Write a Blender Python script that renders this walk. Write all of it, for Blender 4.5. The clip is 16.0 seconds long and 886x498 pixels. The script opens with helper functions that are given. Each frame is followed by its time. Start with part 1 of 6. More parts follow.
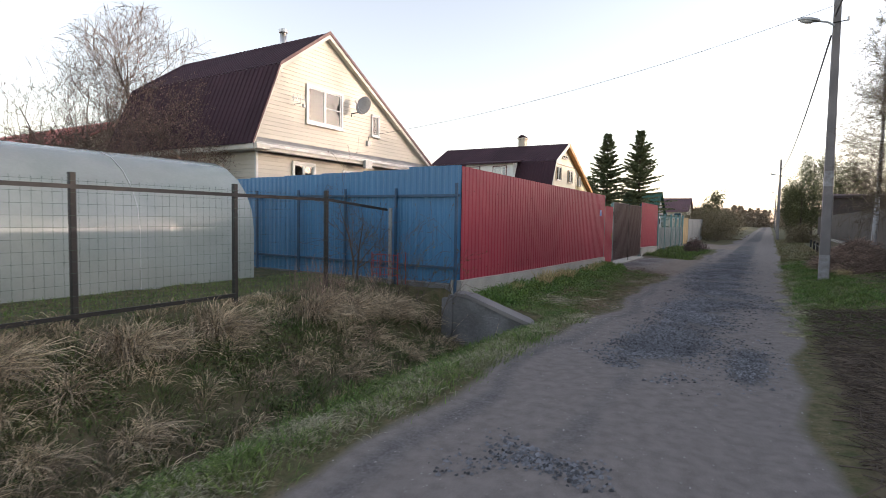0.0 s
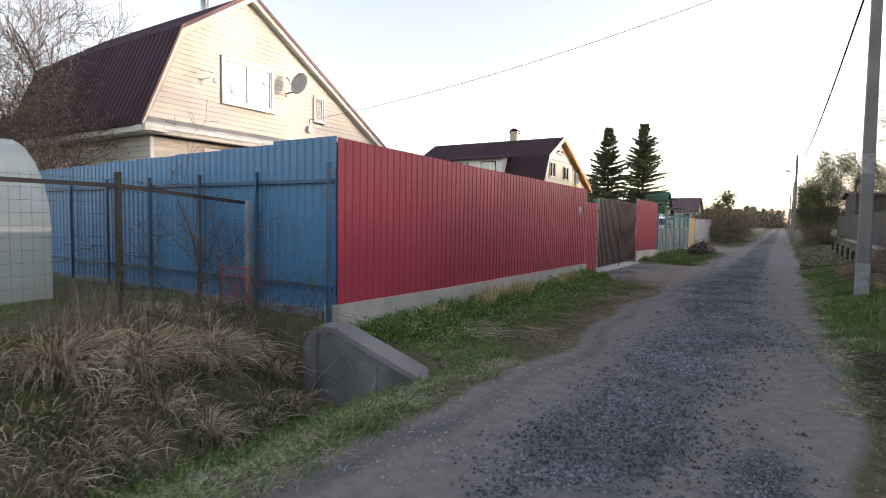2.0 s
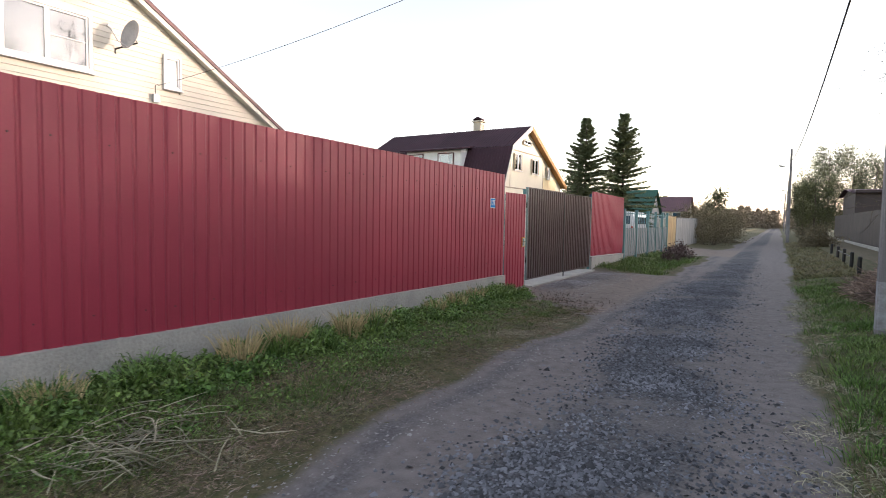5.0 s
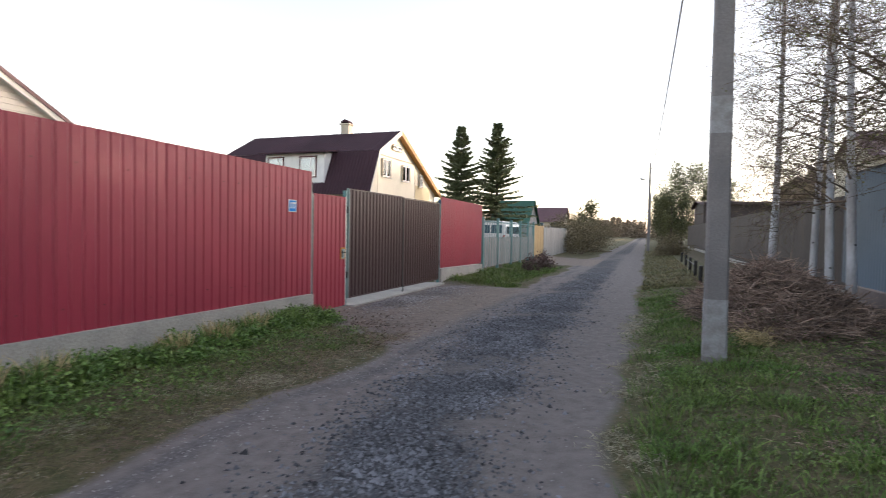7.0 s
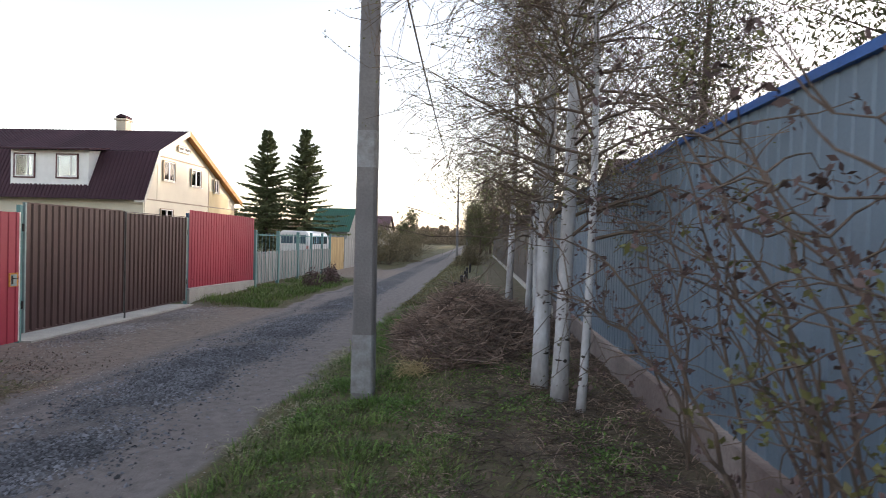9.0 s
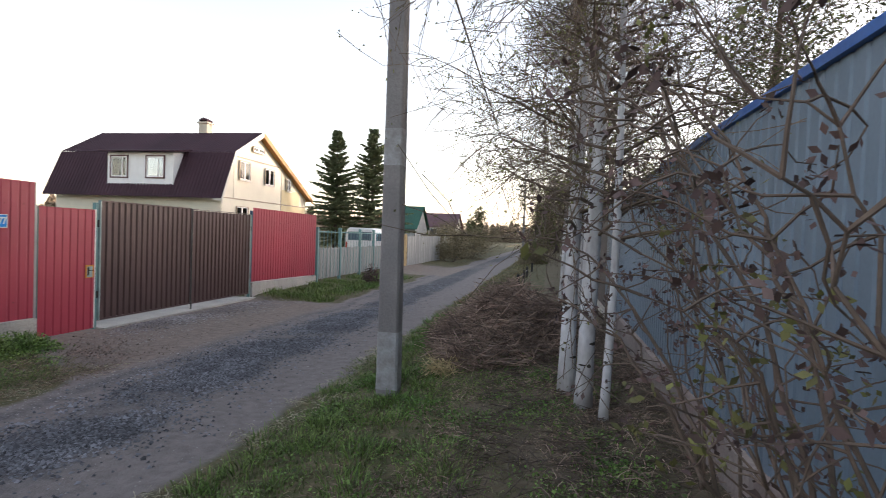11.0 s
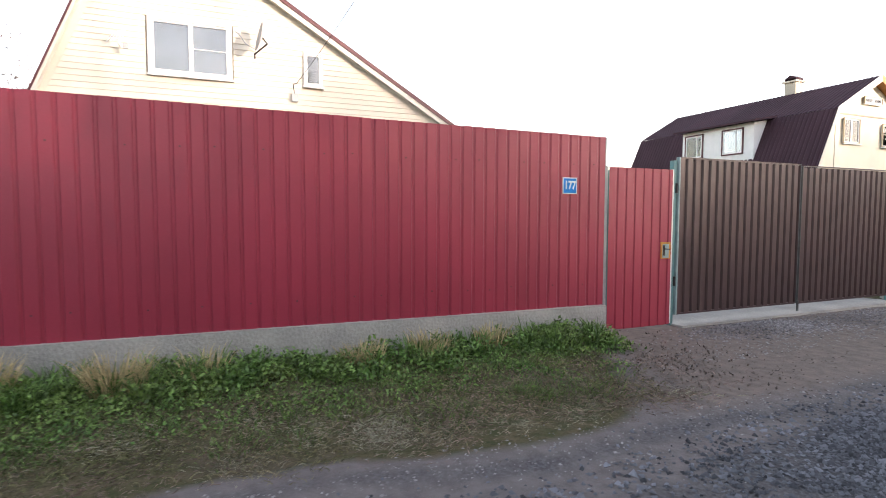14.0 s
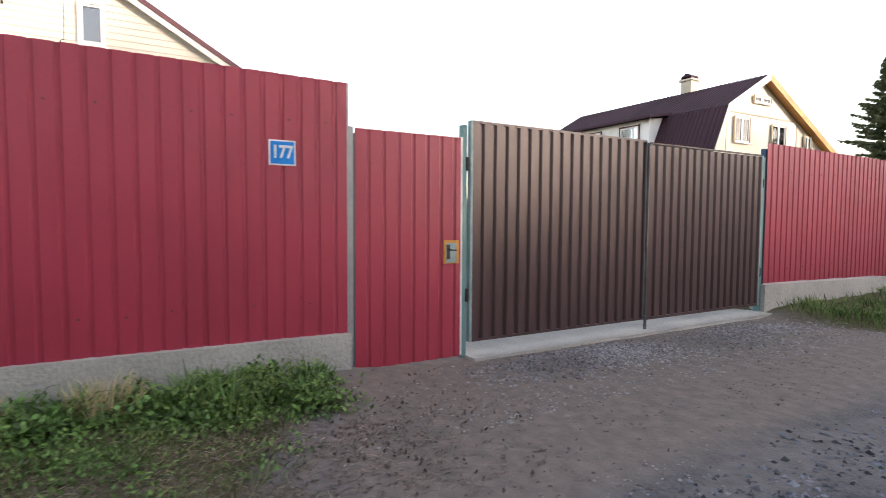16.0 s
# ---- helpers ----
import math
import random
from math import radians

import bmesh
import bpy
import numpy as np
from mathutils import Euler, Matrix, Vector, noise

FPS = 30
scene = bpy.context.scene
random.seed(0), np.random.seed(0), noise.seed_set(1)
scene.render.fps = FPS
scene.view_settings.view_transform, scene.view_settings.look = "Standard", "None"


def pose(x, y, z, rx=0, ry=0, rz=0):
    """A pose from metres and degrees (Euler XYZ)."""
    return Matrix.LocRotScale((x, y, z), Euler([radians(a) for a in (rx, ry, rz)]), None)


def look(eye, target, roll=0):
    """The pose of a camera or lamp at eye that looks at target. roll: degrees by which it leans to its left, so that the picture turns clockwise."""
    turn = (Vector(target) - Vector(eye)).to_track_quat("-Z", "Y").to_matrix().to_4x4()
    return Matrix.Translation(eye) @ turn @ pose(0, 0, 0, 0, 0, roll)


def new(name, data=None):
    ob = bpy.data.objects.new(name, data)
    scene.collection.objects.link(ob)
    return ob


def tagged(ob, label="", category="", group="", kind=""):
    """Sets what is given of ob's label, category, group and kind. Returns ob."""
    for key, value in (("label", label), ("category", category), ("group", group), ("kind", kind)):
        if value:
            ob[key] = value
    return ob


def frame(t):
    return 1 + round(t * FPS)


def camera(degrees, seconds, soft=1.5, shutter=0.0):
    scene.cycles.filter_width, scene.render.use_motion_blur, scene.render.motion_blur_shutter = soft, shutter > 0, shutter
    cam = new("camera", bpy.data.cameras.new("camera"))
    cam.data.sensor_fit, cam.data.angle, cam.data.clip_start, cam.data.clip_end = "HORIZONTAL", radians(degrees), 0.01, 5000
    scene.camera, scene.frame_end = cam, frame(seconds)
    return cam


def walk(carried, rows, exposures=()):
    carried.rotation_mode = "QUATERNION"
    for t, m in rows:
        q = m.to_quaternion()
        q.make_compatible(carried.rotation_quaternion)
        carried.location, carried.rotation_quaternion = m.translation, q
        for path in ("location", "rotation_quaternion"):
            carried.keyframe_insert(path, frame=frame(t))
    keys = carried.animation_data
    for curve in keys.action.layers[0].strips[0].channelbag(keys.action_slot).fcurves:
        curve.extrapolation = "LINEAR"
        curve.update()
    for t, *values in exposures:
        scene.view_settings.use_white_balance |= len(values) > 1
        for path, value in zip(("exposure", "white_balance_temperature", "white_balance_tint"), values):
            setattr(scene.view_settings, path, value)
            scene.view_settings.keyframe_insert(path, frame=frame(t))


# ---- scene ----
KELVIN, TINT = 6400, 21
cam = camera(79.1, 16.0, soft=0.6, shutter=0.25)
PATH = [
    (0, (0.631, -0.815, 1.779), (-0.405, 0.892, 1.661), 1.0),
    (0.5, (0.579, 0.058, 1.763), (-0.471, 1.756, 1.644), 0.9),
    (1, (0.507, 0.937, 1.741), (-0.558, 2.626, 1.622), 1.0),
    (1.5, (0.502, 1.806, 1.738), (-0.564, 3.494, 1.623), 0.9),
    (2, (0.515, 2.655, 1.733), (-0.552, 4.342, 1.62), 0.9),
    (2.5, (0.594, 3.453, 1.742), (-0.468, 5.144, 1.632), 0.7),
    (3, (0.632, 4.287, 1.73), (-0.432, 5.977, 1.622), 0.8),
    (3.5, (0.642, 5.001, 1.744), (-0.412, 6.697, 1.637), 0.8),
    (3.7, (0.647, 5.312, 1.793), (-0.417, 7.001, 1.668), 0.8),
    (5.8, (0.705, 8.251, 1.638), (-0.326, 9.962, 1.539), 1.4),
    (6, (0.727, 8.476, 1.676), (-0.269, 10.207, 1.58), 1.2),
    (6.5, (0.854, 8.956, 1.688), (-0.015, 10.756, 1.606), 1.3),
    (7, (1.158, 9.505, 1.663), (0.45, 11.374, 1.594), 1.1),
    (7.5, (1.572, 9.846, 1.76), (1.129, 11.796, 1.704), 1.1),
    (8, (2.004, 10.03, 1.863), (1.642, 11.997, 1.818), 1.1),
    (8.5, (2.524, 10.143, 1.945), (2.309, 12.131, 1.906), 1.4),
    (9, (3.0, 10.262, 1.996), (2.875, 12.258, 1.963), 1.6),
    (9.2, (3.185, 10.319, 2.044), (3.063, 12.315, 2.009), 1.5),
    (11.3, (3.452, 10.413, 2.0), (2.914, 12.339, 1.941), 2.4),
    (11.5, (3.254, 10.569, 1.966), (2.515, 12.426, 1.897), 2.2),
    (12, (2.931, 10.81, 1.951), (1.455, 12.156, 1.843), 1.1),
    (12.5, (2.518, 11.059, 1.909), (0.776, 12.033, 1.784), 0.6),
    (13, (2.086, 11.455, 1.848), (0.276, 12.297, 1.724), 0.4),
    (13.5, (1.609, 12.017, 1.731), (-0.223, 12.807, 1.603), 0.2),
    (14, (1.185, 12.678, 1.651), (-0.652, 13.459, 1.527), 0.1),
    (14.5, (0.826, 13.401, 1.604), (-1.004, 14.199, 1.482), 0.1),
    (15, (0.571, 14.065, 1.566), (-1.241, 14.903, 1.446), 0.1),
    (15.5, (0.309, 14.798, 1.536), (-1.464, 15.716, 1.418), 0.3),
    (16, (0.144, 15.495, 1.505), (-1.586, 16.491, 1.395), 0.3),
]
walk(cam, [(t, look(eye, target, roll)) for t, eye, target, roll in PATH], exposures=[(t, e, KELVIN, TINT) for t, e in ((0.0, 2.25), (3.0, 2.45), (7.0, 2.6), (9.0, 2.55), (12.5, 2.68), (14.0, 2.92), (16.0, 2.86))])

# ---- light ----
SUN_AZ, SUN_EL = 56.0, 4.2          # degrees from +y towards +x, above the horizon
world = bpy.data.worlds.new("world")
scene.world = world
world.use_nodes = True
wn = world.node_tree
sky = wn.nodes.new("ShaderNodeTexSky")
sky.sky_type = "NISHITA"
sky.sun_disc = False
sky.sun_elevation, sky.sun_rotation = radians(SUN_EL), radians(SUN_AZ)
sky.air_density, sky.dust_density, sky.ozone_density = 1.0, 1.0, 1.0
haze = wn.nodes.new("ShaderNodeHueSaturation")      # thin high cloud pales the sky
haze.inputs["Saturation"].default_value = 0.55
wn.links.new(sky.outputs[0], haze.inputs["Color"])
wn.links.new(haze.outputs[0], wn.nodes["Background"].inputs[0])
wn.nodes["Background"].inputs[1].default_value = 0.15
sun_data = bpy.data.lights.new("sun", "SUN")
sun_data.energy, sun_data.angle, sun_data.color = 0.80, radians(0.8), (1.0, 0.82, 0.60)
sun = new("sun", sun_data)
SUN_DIR = Vector((math.sin(radians(SUN_AZ)) * math.cos(radians(SUN_EL)), math.cos(radians(SUN_AZ)) * math.cos(radians(SUN_EL)), math.sin(radians(SUN_EL))))
sun.matrix_world = look(SUN_DIR * 300, (0, 0, 0))


# ---- materials ----
def mat(name, c1, c2=None, scale=4.0, rough=0.7, metal=0.0, bump=0.0, bscale=40.0, fine=0.25, island=0.0, rnd=0.0, spec=0.5, stretch=(1, 1, 1), coat=0.0):
    """Two colours mixed by coarse and fine noise in world space, with relief; island/rnd: lightness spread per blade or per object."""
    m = bpy.data.materials.new(name)
    m.use_nodes = True
    nt = m.node_tree
    N, L = nt.nodes, nt.links
    b = N["Principled BSDF"]
    c2 = c2 or tuple(v * 0.75 for v in c1)
    geo = N.new("ShaderNodeNewGeometry")
    mp = N.new("ShaderNodeMapping")
    mp.inputs["Scale"].default_value = stretch
    L.new(geo.outputs["Position"], mp.inputs[0])
    n1, n2 = N.new("ShaderNodeTexNoise"), N.new("ShaderNodeTexNoise")
    n1.inputs["Scale"].default_value, n1.inputs["Detail"].default_value = scale, 5
    n2.inputs["Scale"].default_value, n2.inputs["Detail"].default_value = bscale, 3
    L.new(mp.outputs[0], n1.inputs[0]), L.new(mp.outputs[0], n2.inputs[0])
    ramp = N.new("ShaderNodeMapRange")
    ramp.inputs["From Min"].default_value, ramp.inputs["From Max"].default_value = 0.36, 0.64
    L.new(n1.outputs[0], ramp.inputs[0])
    mix = N.new("ShaderNodeMix")
    mix.data_type = "RGBA"
    mix.inputs[6].default_value, mix.inputs[7].default_value = (*c1, 1), (*c2, 1)
    L.new(ramp.outputs[0], mix.inputs[0])
    hsv = N.new("ShaderNodeHueSaturation")
    L.new(mix.outputs[2], hsv.inputs["Color"])
    val = N.new("ShaderNodeMath")
    val.operation = "MULTIPLY_ADD"
    val.inputs[1].default_value, val.inputs[2].default_value = 2 * fine, 1 - fine
    L.new(n2.outputs[0], val.inputs[0])
    last = val.outputs[0]
    for amount, node, socket in ((island, "ShaderNodeNewGeometry", "Random Per Island"), (rnd, "ShaderNodeObjectInfo", "Random")):
        if amount:
            src = N.new(node)
            add = N.new("ShaderNodeMath")
            add.operation = "MULTIPLY_ADD"
            add.inputs[1].default_value, add.inputs[2].default_value = 2 * amount, 1 - amount
            L.new(src.outputs[socket], add.inputs[0])
            mul = N.new("ShaderNodeMath")
            mul.operation = "MULTIPLY"
            L.new(add.outputs[0], mul.inputs[0]), L.new(last, mul.inputs[1])
            last = mul.outputs[0]
    L.new(last, hsv.inputs["Value"])
    L.new(hsv.outputs[0], b.inputs["Base Color"])
    b.inputs["Roughness"].default_value, b.inputs["Metallic"].default_value = rough, metal
    b.inputs["Specular IOR Level"].default_value = spec
    b.inputs["Coat Weight"].default_value = coat
    if bump:
        bp = N.new("ShaderNodeBump")
        bp.inputs["Strength"].default_value, bp.inputs["Distance"].default_value = bump, 0.02
        L.new(n2.outputs[0], bp.inputs["Height"])
        L.new(bp.outputs[0], b.inputs["Normal"])
    return m


def glass_mat(name, tint=(0.9, 0.95, 1.0), gloss=0.13):
    m = bpy.data.materials.new(name)
    m.use_nodes = True
    N, L = m.node_tree.nodes, m.node_tree.links
    N.remove(N["Principled BSDF"])
    tr, gl, mx, fr, ad = (N.new("ShaderNode" + k) for k in ("BsdfTransparent", "BsdfGlossy", "MixShader", "Fresnel", "Math"))
    tr.inputs[0].default_value = (*tint, 1)
    gl.inputs["Roughness"].default_value = 0.02
    ad.operation = "ADD"
    ad.use_clamp = True
    ad.inputs[1].default_value = gloss
    L.new(fr.outputs[0], ad.inputs[0]), L.new(ad.outputs[0], mx.inputs[0])
    L.new(tr.outputs[0], mx.inputs[1]), L.new(gl.outputs[0], mx.inputs[2])
    L.new(mx.outputs[0], N["Material Output"].inputs[0])
    return m


def poly_mat(name):
    """Cloudy twin-wall sheet: lets part of the light through, shines softly."""
    m = mat(name, (0.52, 0.56, 0.55), (0.44, 0.485, 0.47), 1.3, 0.12, 0, 0.05, 25, 0.08, coat=0.4)
    N, L = m.node_tree.nodes, m.node_tree.links
    tr, mx = N.new("ShaderNodeBsdfTransparent"), N.new("ShaderNodeMixShader")
    tr.inputs[0].default_value = (0.85, 0.92, 0.9, 1)
    mx.inputs[0].default_value = 0.62
    L.new(tr.outputs[0], mx.inputs[1]), L.new(N["Principled BSDF"].outputs[0], mx.inputs[2])
    L.new(mx.outputs[0], N["Material Output"].inputs[0])
    return m


RED = mat("red_sheet", (0.345, 0.033, 0.062), (0.295, 0.029, 0.054), 0.9, 0.42, 0, 0.04, 60, 0.10, rnd=0.06, spec=0.5)
BLUE = mat("blue_sheet", (0.052, 0.195, 0.375), (0.046, 0.17, 0.325), 0.9, 0.42, 0, 0.04, 60, 0.10, rnd=0.06)
BLUE_DK = mat("blue_rail", (0.03, 0.09, 0.17), None, 3, 0.5, 0, 0.05, 60)
BROWN = mat("brown_sheet", (0.076, 0.044, 0.044), (0.064, 0.037, 0.037), 1.0, 0.32, 0, 0.04, 60, 0.10, rnd=0.05, spec=0.5)
PALETEAL = mat("worn_pale_teal_paint", (0.27, 0.36, 0.36), (0.20, 0.29, 0.29), 8, 0.5, 0, 0.1, 60)
GALV = mat("galvanised_grey_sheet", (0.145, 0.205, 0.275), (0.122, 0.168, 0.218), 0.8, 0.5, 0.1, 0.03, 50, 0.10, rnd=0.05)
CAPBLUE = mat("blue_cap", (0.02, 0.11, 0.38), None, 3, 0.4)
DULLFRAME = mat("dull_frame", (0.085, 0.095, 0.095), (0.06, 0.06, 0.06), 8, 0.5, 0, 0.1, 60)
TEAL = mat("teal_paint", (0.10, 0.24, 0.25), (0.13, 0.23, 0.22), 8, 0.5, 0, 0.1, 60)
WHITEMETAL = mat("white_edge", (0.72, 0.72, 0.70), (0.6, 0.6, 0.58), 6, 0.45)
CONC = mat("concrete", (0.42, 0.405, 0.37), (0.33, 0.32, 0.295), 2.2, 0.9, 0, 0.5, 35, 0.3)
# darker concrete for the headwall and the side fence plinth
CONC_DK = mat("dark_concrete", (0.185, 0.19, 0.20), (0.11, 0.112, 0.115), 2.5, 0.8, 0, 0.5, 30, 0.3)
CONC_RED = mat("weathered_plinth", (0.24, 0.205, 0.195), (0.15, 0.115, 0.11), 1.2, 0.9, 0, 0.5, 30, 0.35)
POLE = mat("pole_concrete", (0.225, 0.215, 0.215), (0.17, 0.162, 0.165), 1.5, 0.9, 0, 0.35, 45, 0.25)
PAINTED = mat("whitewash", (0.31, 0.32, 0.335), (0.23, 0.225, 0.225), 9, 0.9, 0, 0.3, 45, 0.25)
DARKSTEEL = mat("dark_steel", (0.013, 0.013, 0.014), (0.022, 0.019, 0.017), 8, 0.55, 0, 0.1, 60)
WIRE = mat("green_wire", (0.06, 0.10, 0.085), None, 8, 0.5)
BLACKCABLE = mat("black_cable", (0.02, 0.02, 0.022), None, 8, 0.6)
SIDING = mat("cream_siding", (0.68, 0.635, 0.54), (0.63, 0.585, 0.50), 0.7, 0.5, 0, 0.03, 40, 0.06, rnd=0.025)
WHITE = mat("white_plastic", (0.80, 0.80, 0.79), (0.74, 0.74, 0.73), 3, 0.4, 0, 0, 40, 0.05)
SOFFIT = mat("soffit_board", (0.70, 0.67, 0.60), (0.63, 0.60, 0.53), 2, 0.6, 0, 0.05, 40, 0.1)
ROOF = mat("dark_roof_sheet", (0.056, 0.027, 0.037), (0.044, 0.022, 0.030), 0.7, 0.8, 0, 0.1, 40, 0.15, rnd=0.1, spec=0.25)
ROOF_EDGE = mat("maroon_trim", (0.10, 0.025, 0.03), None, 3, 0.5)
FLASH = mat("grey_flashing", (0.36, 0.37, 0.37), (0.28, 0.29, 0.30), 2, 0.5, 0.3, 0.05, 40)
OAKEDGE = mat("orange_board", (0.46, 0.24, 0.08), (0.38, 0.19, 0.06), 3, 0.6, 0, 0.1, 40)
# the pale cream panel with warm sunlight put into its colour
SUNLITPANEL = mat("sunlit_cream_panel", (0.66, 0.58, 0.38), (0.58, 0.49, 0.30), 0.8, 0.7, 0, 0.1, 40, 0.1)
PINKISH = mat("pale_board", (0.42, 0.36, 0.28), None, 1.5, 0.7, 0, 0.1, 40)
PALEPANEL = mat("pale_cream_panel", (0.76, 0.72, 0.60), (0.68, 0.64, 0.53), 0.8, 0.7, 0, 0.1, 40, 0.1)
DARKROOM = mat("dim_room", (0.055, 0.058, 0.06), None, 2, 0.9)
TANTRIM = mat("tan_trim", (0.56, 0.46, 0.34), None, 1.5, 0.7, 0, 0.1, 40)
INSIDE = mat("pale_blind", (0.21, 0.215, 0.22), None, 2, 0.9)
CURTAIN = mat("white_curtain", (0.50, 0.50, 0.49), (0.40, 0.40, 0.40), 5, 0.9, stretch=(1, 6, 0.5))
PANE = glass_mat("window_glass", gloss=0.06)
POLYC = poly_mat("polycarbonate")
GREENSTEEL = mat("green_tube", (0.10, 0.20, 0.15), None, 6, 0.5)
REDROOF = mat("red_metal_roof", (0.42, 0.06, 0.035), (0.36, 0.05, 0.03), 1, 0.45, 0, 0.05, 40)
GREENROOF = mat("green_metal_roof", (0.010, 0.085, 0.052), (0.010, 0.068, 0.044), 1, 0.45, 0, 0.05, 40)
PURPLEROOF = mat("maroon_metal_roof", (0.12, 0.055, 0.065), None, 1, 0.5)
CREAM = mat("cream_render", (0.62, 0.56, 0.45), None, 1, 0.8, 0, 0.1, 30)
GREYBOARD = mat("weathered_boards", (0.33, 0.34, 0.33), (0.24, 0.25, 0.25), 2, 0.8, 0, 0.2, 40, 0.2, rnd=0.15, stretch=(3, 3, 0.4))
YELLOWBOARD = mat("ochre_boards", (0.48, 0.35, 0.17), (0.40, 0.28, 0.13), 2, 0.8, 0, 0.2, 40, 0.2, rnd=0.15)
BROWNFENCE = mat("brown_boards", (0.068, 0.052, 0.048), (0.052, 0.04, 0.038), 1.2, 0.7, 0, 0.15, 40, 0.2, rnd=0.12)
SIGNBLUE = mat("sign_blue", (0.004, 0.21, 0.62), (0.006, 0.19, 0.57), 8, 0.55, spec=0.2)
SIGNWHITE = mat("sign_white", (0.78, 0.80, 0.82), None, 8, 0.4, fine=0.05)
RUST = mat("rusty_orange", (0.60, 0.29, 0.045), (0.45, 0.18, 0.035), 20, 0.7)
LAMPGREY = mat("lamp_housing", (0.45, 0.47, 0.48), None, 4, 0.4, 0.2)
LAMPLENS = mat("lamp_lens", (0.55, 0.57, 0.58), None, 4, 0.15)
STEEL = mat("stainless_pipe", (0.55, 0.55, 0.54), None, 4, 0.3, 0.9)
DISHGREY = mat("dish_grey", (0.40, 0.41, 0.42), None, 3, 0.45)
CARWHITE = mat("white_car_paint", (0.66, 0.68, 0.70), (0.6, 0.62, 0.64), 2, 0.3, fine=0.04, coat=0.5)
CARGLASS = mat("car_glass", (0.05, 0.10, 0.15), None, 2, 0.08)
RUBBER = mat("rubber", (0.02, 0.02, 0.02), None, 6, 0.8)
REDWIRE = mat("red_wire_paint", (0.36, 0.05, 0.05), None, 6, 0.5)
BIRCH = mat("birch_bark", (0.58, 0.60, 0.64), (0.36, 0.35, 0.36), 3.0, 0.85, 0, 0.4, 30, 0.25, stretch=(1, 1, 0.5))
BIRCH_DK = mat("birch_scars", (0.05, 0.045, 0.04), None, 20, 0.9)
BARK = mat("grey_brown_bark", (0.115, 0.085, 0.065), (0.075, 0.058, 0.046), 6, 0.9, 0, 0.4, 40, 0.3)
TWIG = mat("thin_twigs", (0.15, 0.11, 0.08), (0.10, 0.075, 0.058), 3, 0.85, island=0.3)
ROSESTEM = mat("rose_stems", (0.15, 0.105, 0.08), (0.10, 0.075, 0.058), 9, 0.8, 0, 0.3, 60)
BLOSSOM = mat("shrub_buds", (0.20, 0.12, 0.10), (0.14, 0.09, 0.075), 3, 0.8, island=0.4)
SPRING = mat("young_leaves", (0.14, 0.145, 0.04), (0.105, 0.095, 0.035), 3, 0.7, island=0.4)
DRYLEAF = mat("dry_seed_heads", (0.13, 0.08, 0.075), (0.085, 0.058, 0.053), 4, 0.85, island=0.4)
NEEDLE = mat("spruce_needles", (0.095, 0.125, 0.052), (0.13, 0.145, 0.065), 1.2, 0.75, island=0.4)
PINE = mat("pine_foliage", (0.105, 0.108, 0.040), (0.068, 0.078, 0.030), 0.6, 0.75, island=0.45)
HEDGE = mat("budding_bush", (0.19, 0.155, 0.085), (0.125, 0.105, 0.06), 0.5, 0.8, island=0.4)
# distance haze is mixed into this pale, warm tone
HAZYWOOD = mat("hazy_wood", (0.30, 0.235, 0.17), (0.22, 0.18, 0.125), 0.1, 0.9, island=0.35)
DRYGRASS = mat("dry_grass", (0.54, 0.44, 0.30), (0.26, 0.20, 0.135), 2.4, 0.75, island=0.85)
PALEGRASS = mat("matted_pale_grass", (0.40, 0.37, 0.27), (0.26, 0.25, 0.16), 2.2, 0.8, island=0.5)
GREENGRASS = mat("green_grass", (0.082, 0.165, 0.030), (0.14, 0.195, 0.050), 1.4, 0.65, island=0.7)
DITCHGREEN = mat("ditch_greens", (0.064, 0.105, 0.026), (0.105, 0.120, 0.042), 1.6, 0.7, island=0.8)
DULLGRASS = mat("dull_grass", (0.13, 0.135, 0.052), (0.22, 0.18, 0.10), 1.2, 0.75, island=0.7)
WEED = mat("weed_leaves", (0.095, 0.195, 0.040), (0.15, 0.23, 0.055), 2.5, 0.6, island=0.65)
STALK = mat("cut_stalks", (0.60, 0.49, 0.27), (0.48, 0.38, 0.20), 4, 0.75, island=0.25)
BRUSH = mat("brushwood", (0.36, 0.265, 0.21), (0.17, 0.12, 0.095), 1.6, 0.9, island=0.6)
PALESTONE = mat("pale_pebbles", (0.30, 0.29, 0.275), (0.22, 0.21, 0.20), 1.6, 0.85, 0, 0.3, 60, 0.2, island=0.4)
STONE = mat("crushed_stone", (0.150, 0.156, 0.172), (0.082, 0.086, 0.097), 1.6, 0.85, 0, 0.3, 60, 0.2, island=0.75)


HEAPSTONE = mat("heap_stone", (0.27, 0.255, 0.255), (0.16, 0.145, 0.145), 1.2, 0.85, 0, 0.3, 60, 0.2, island=0.6)
CLOD = mat("soil_crumbs", (0.20, 0.165, 0.142), (0.135, 0.108, 0.092), 2.0, 0.95, 0, 0.4, 60, 0.2, island=0.5)


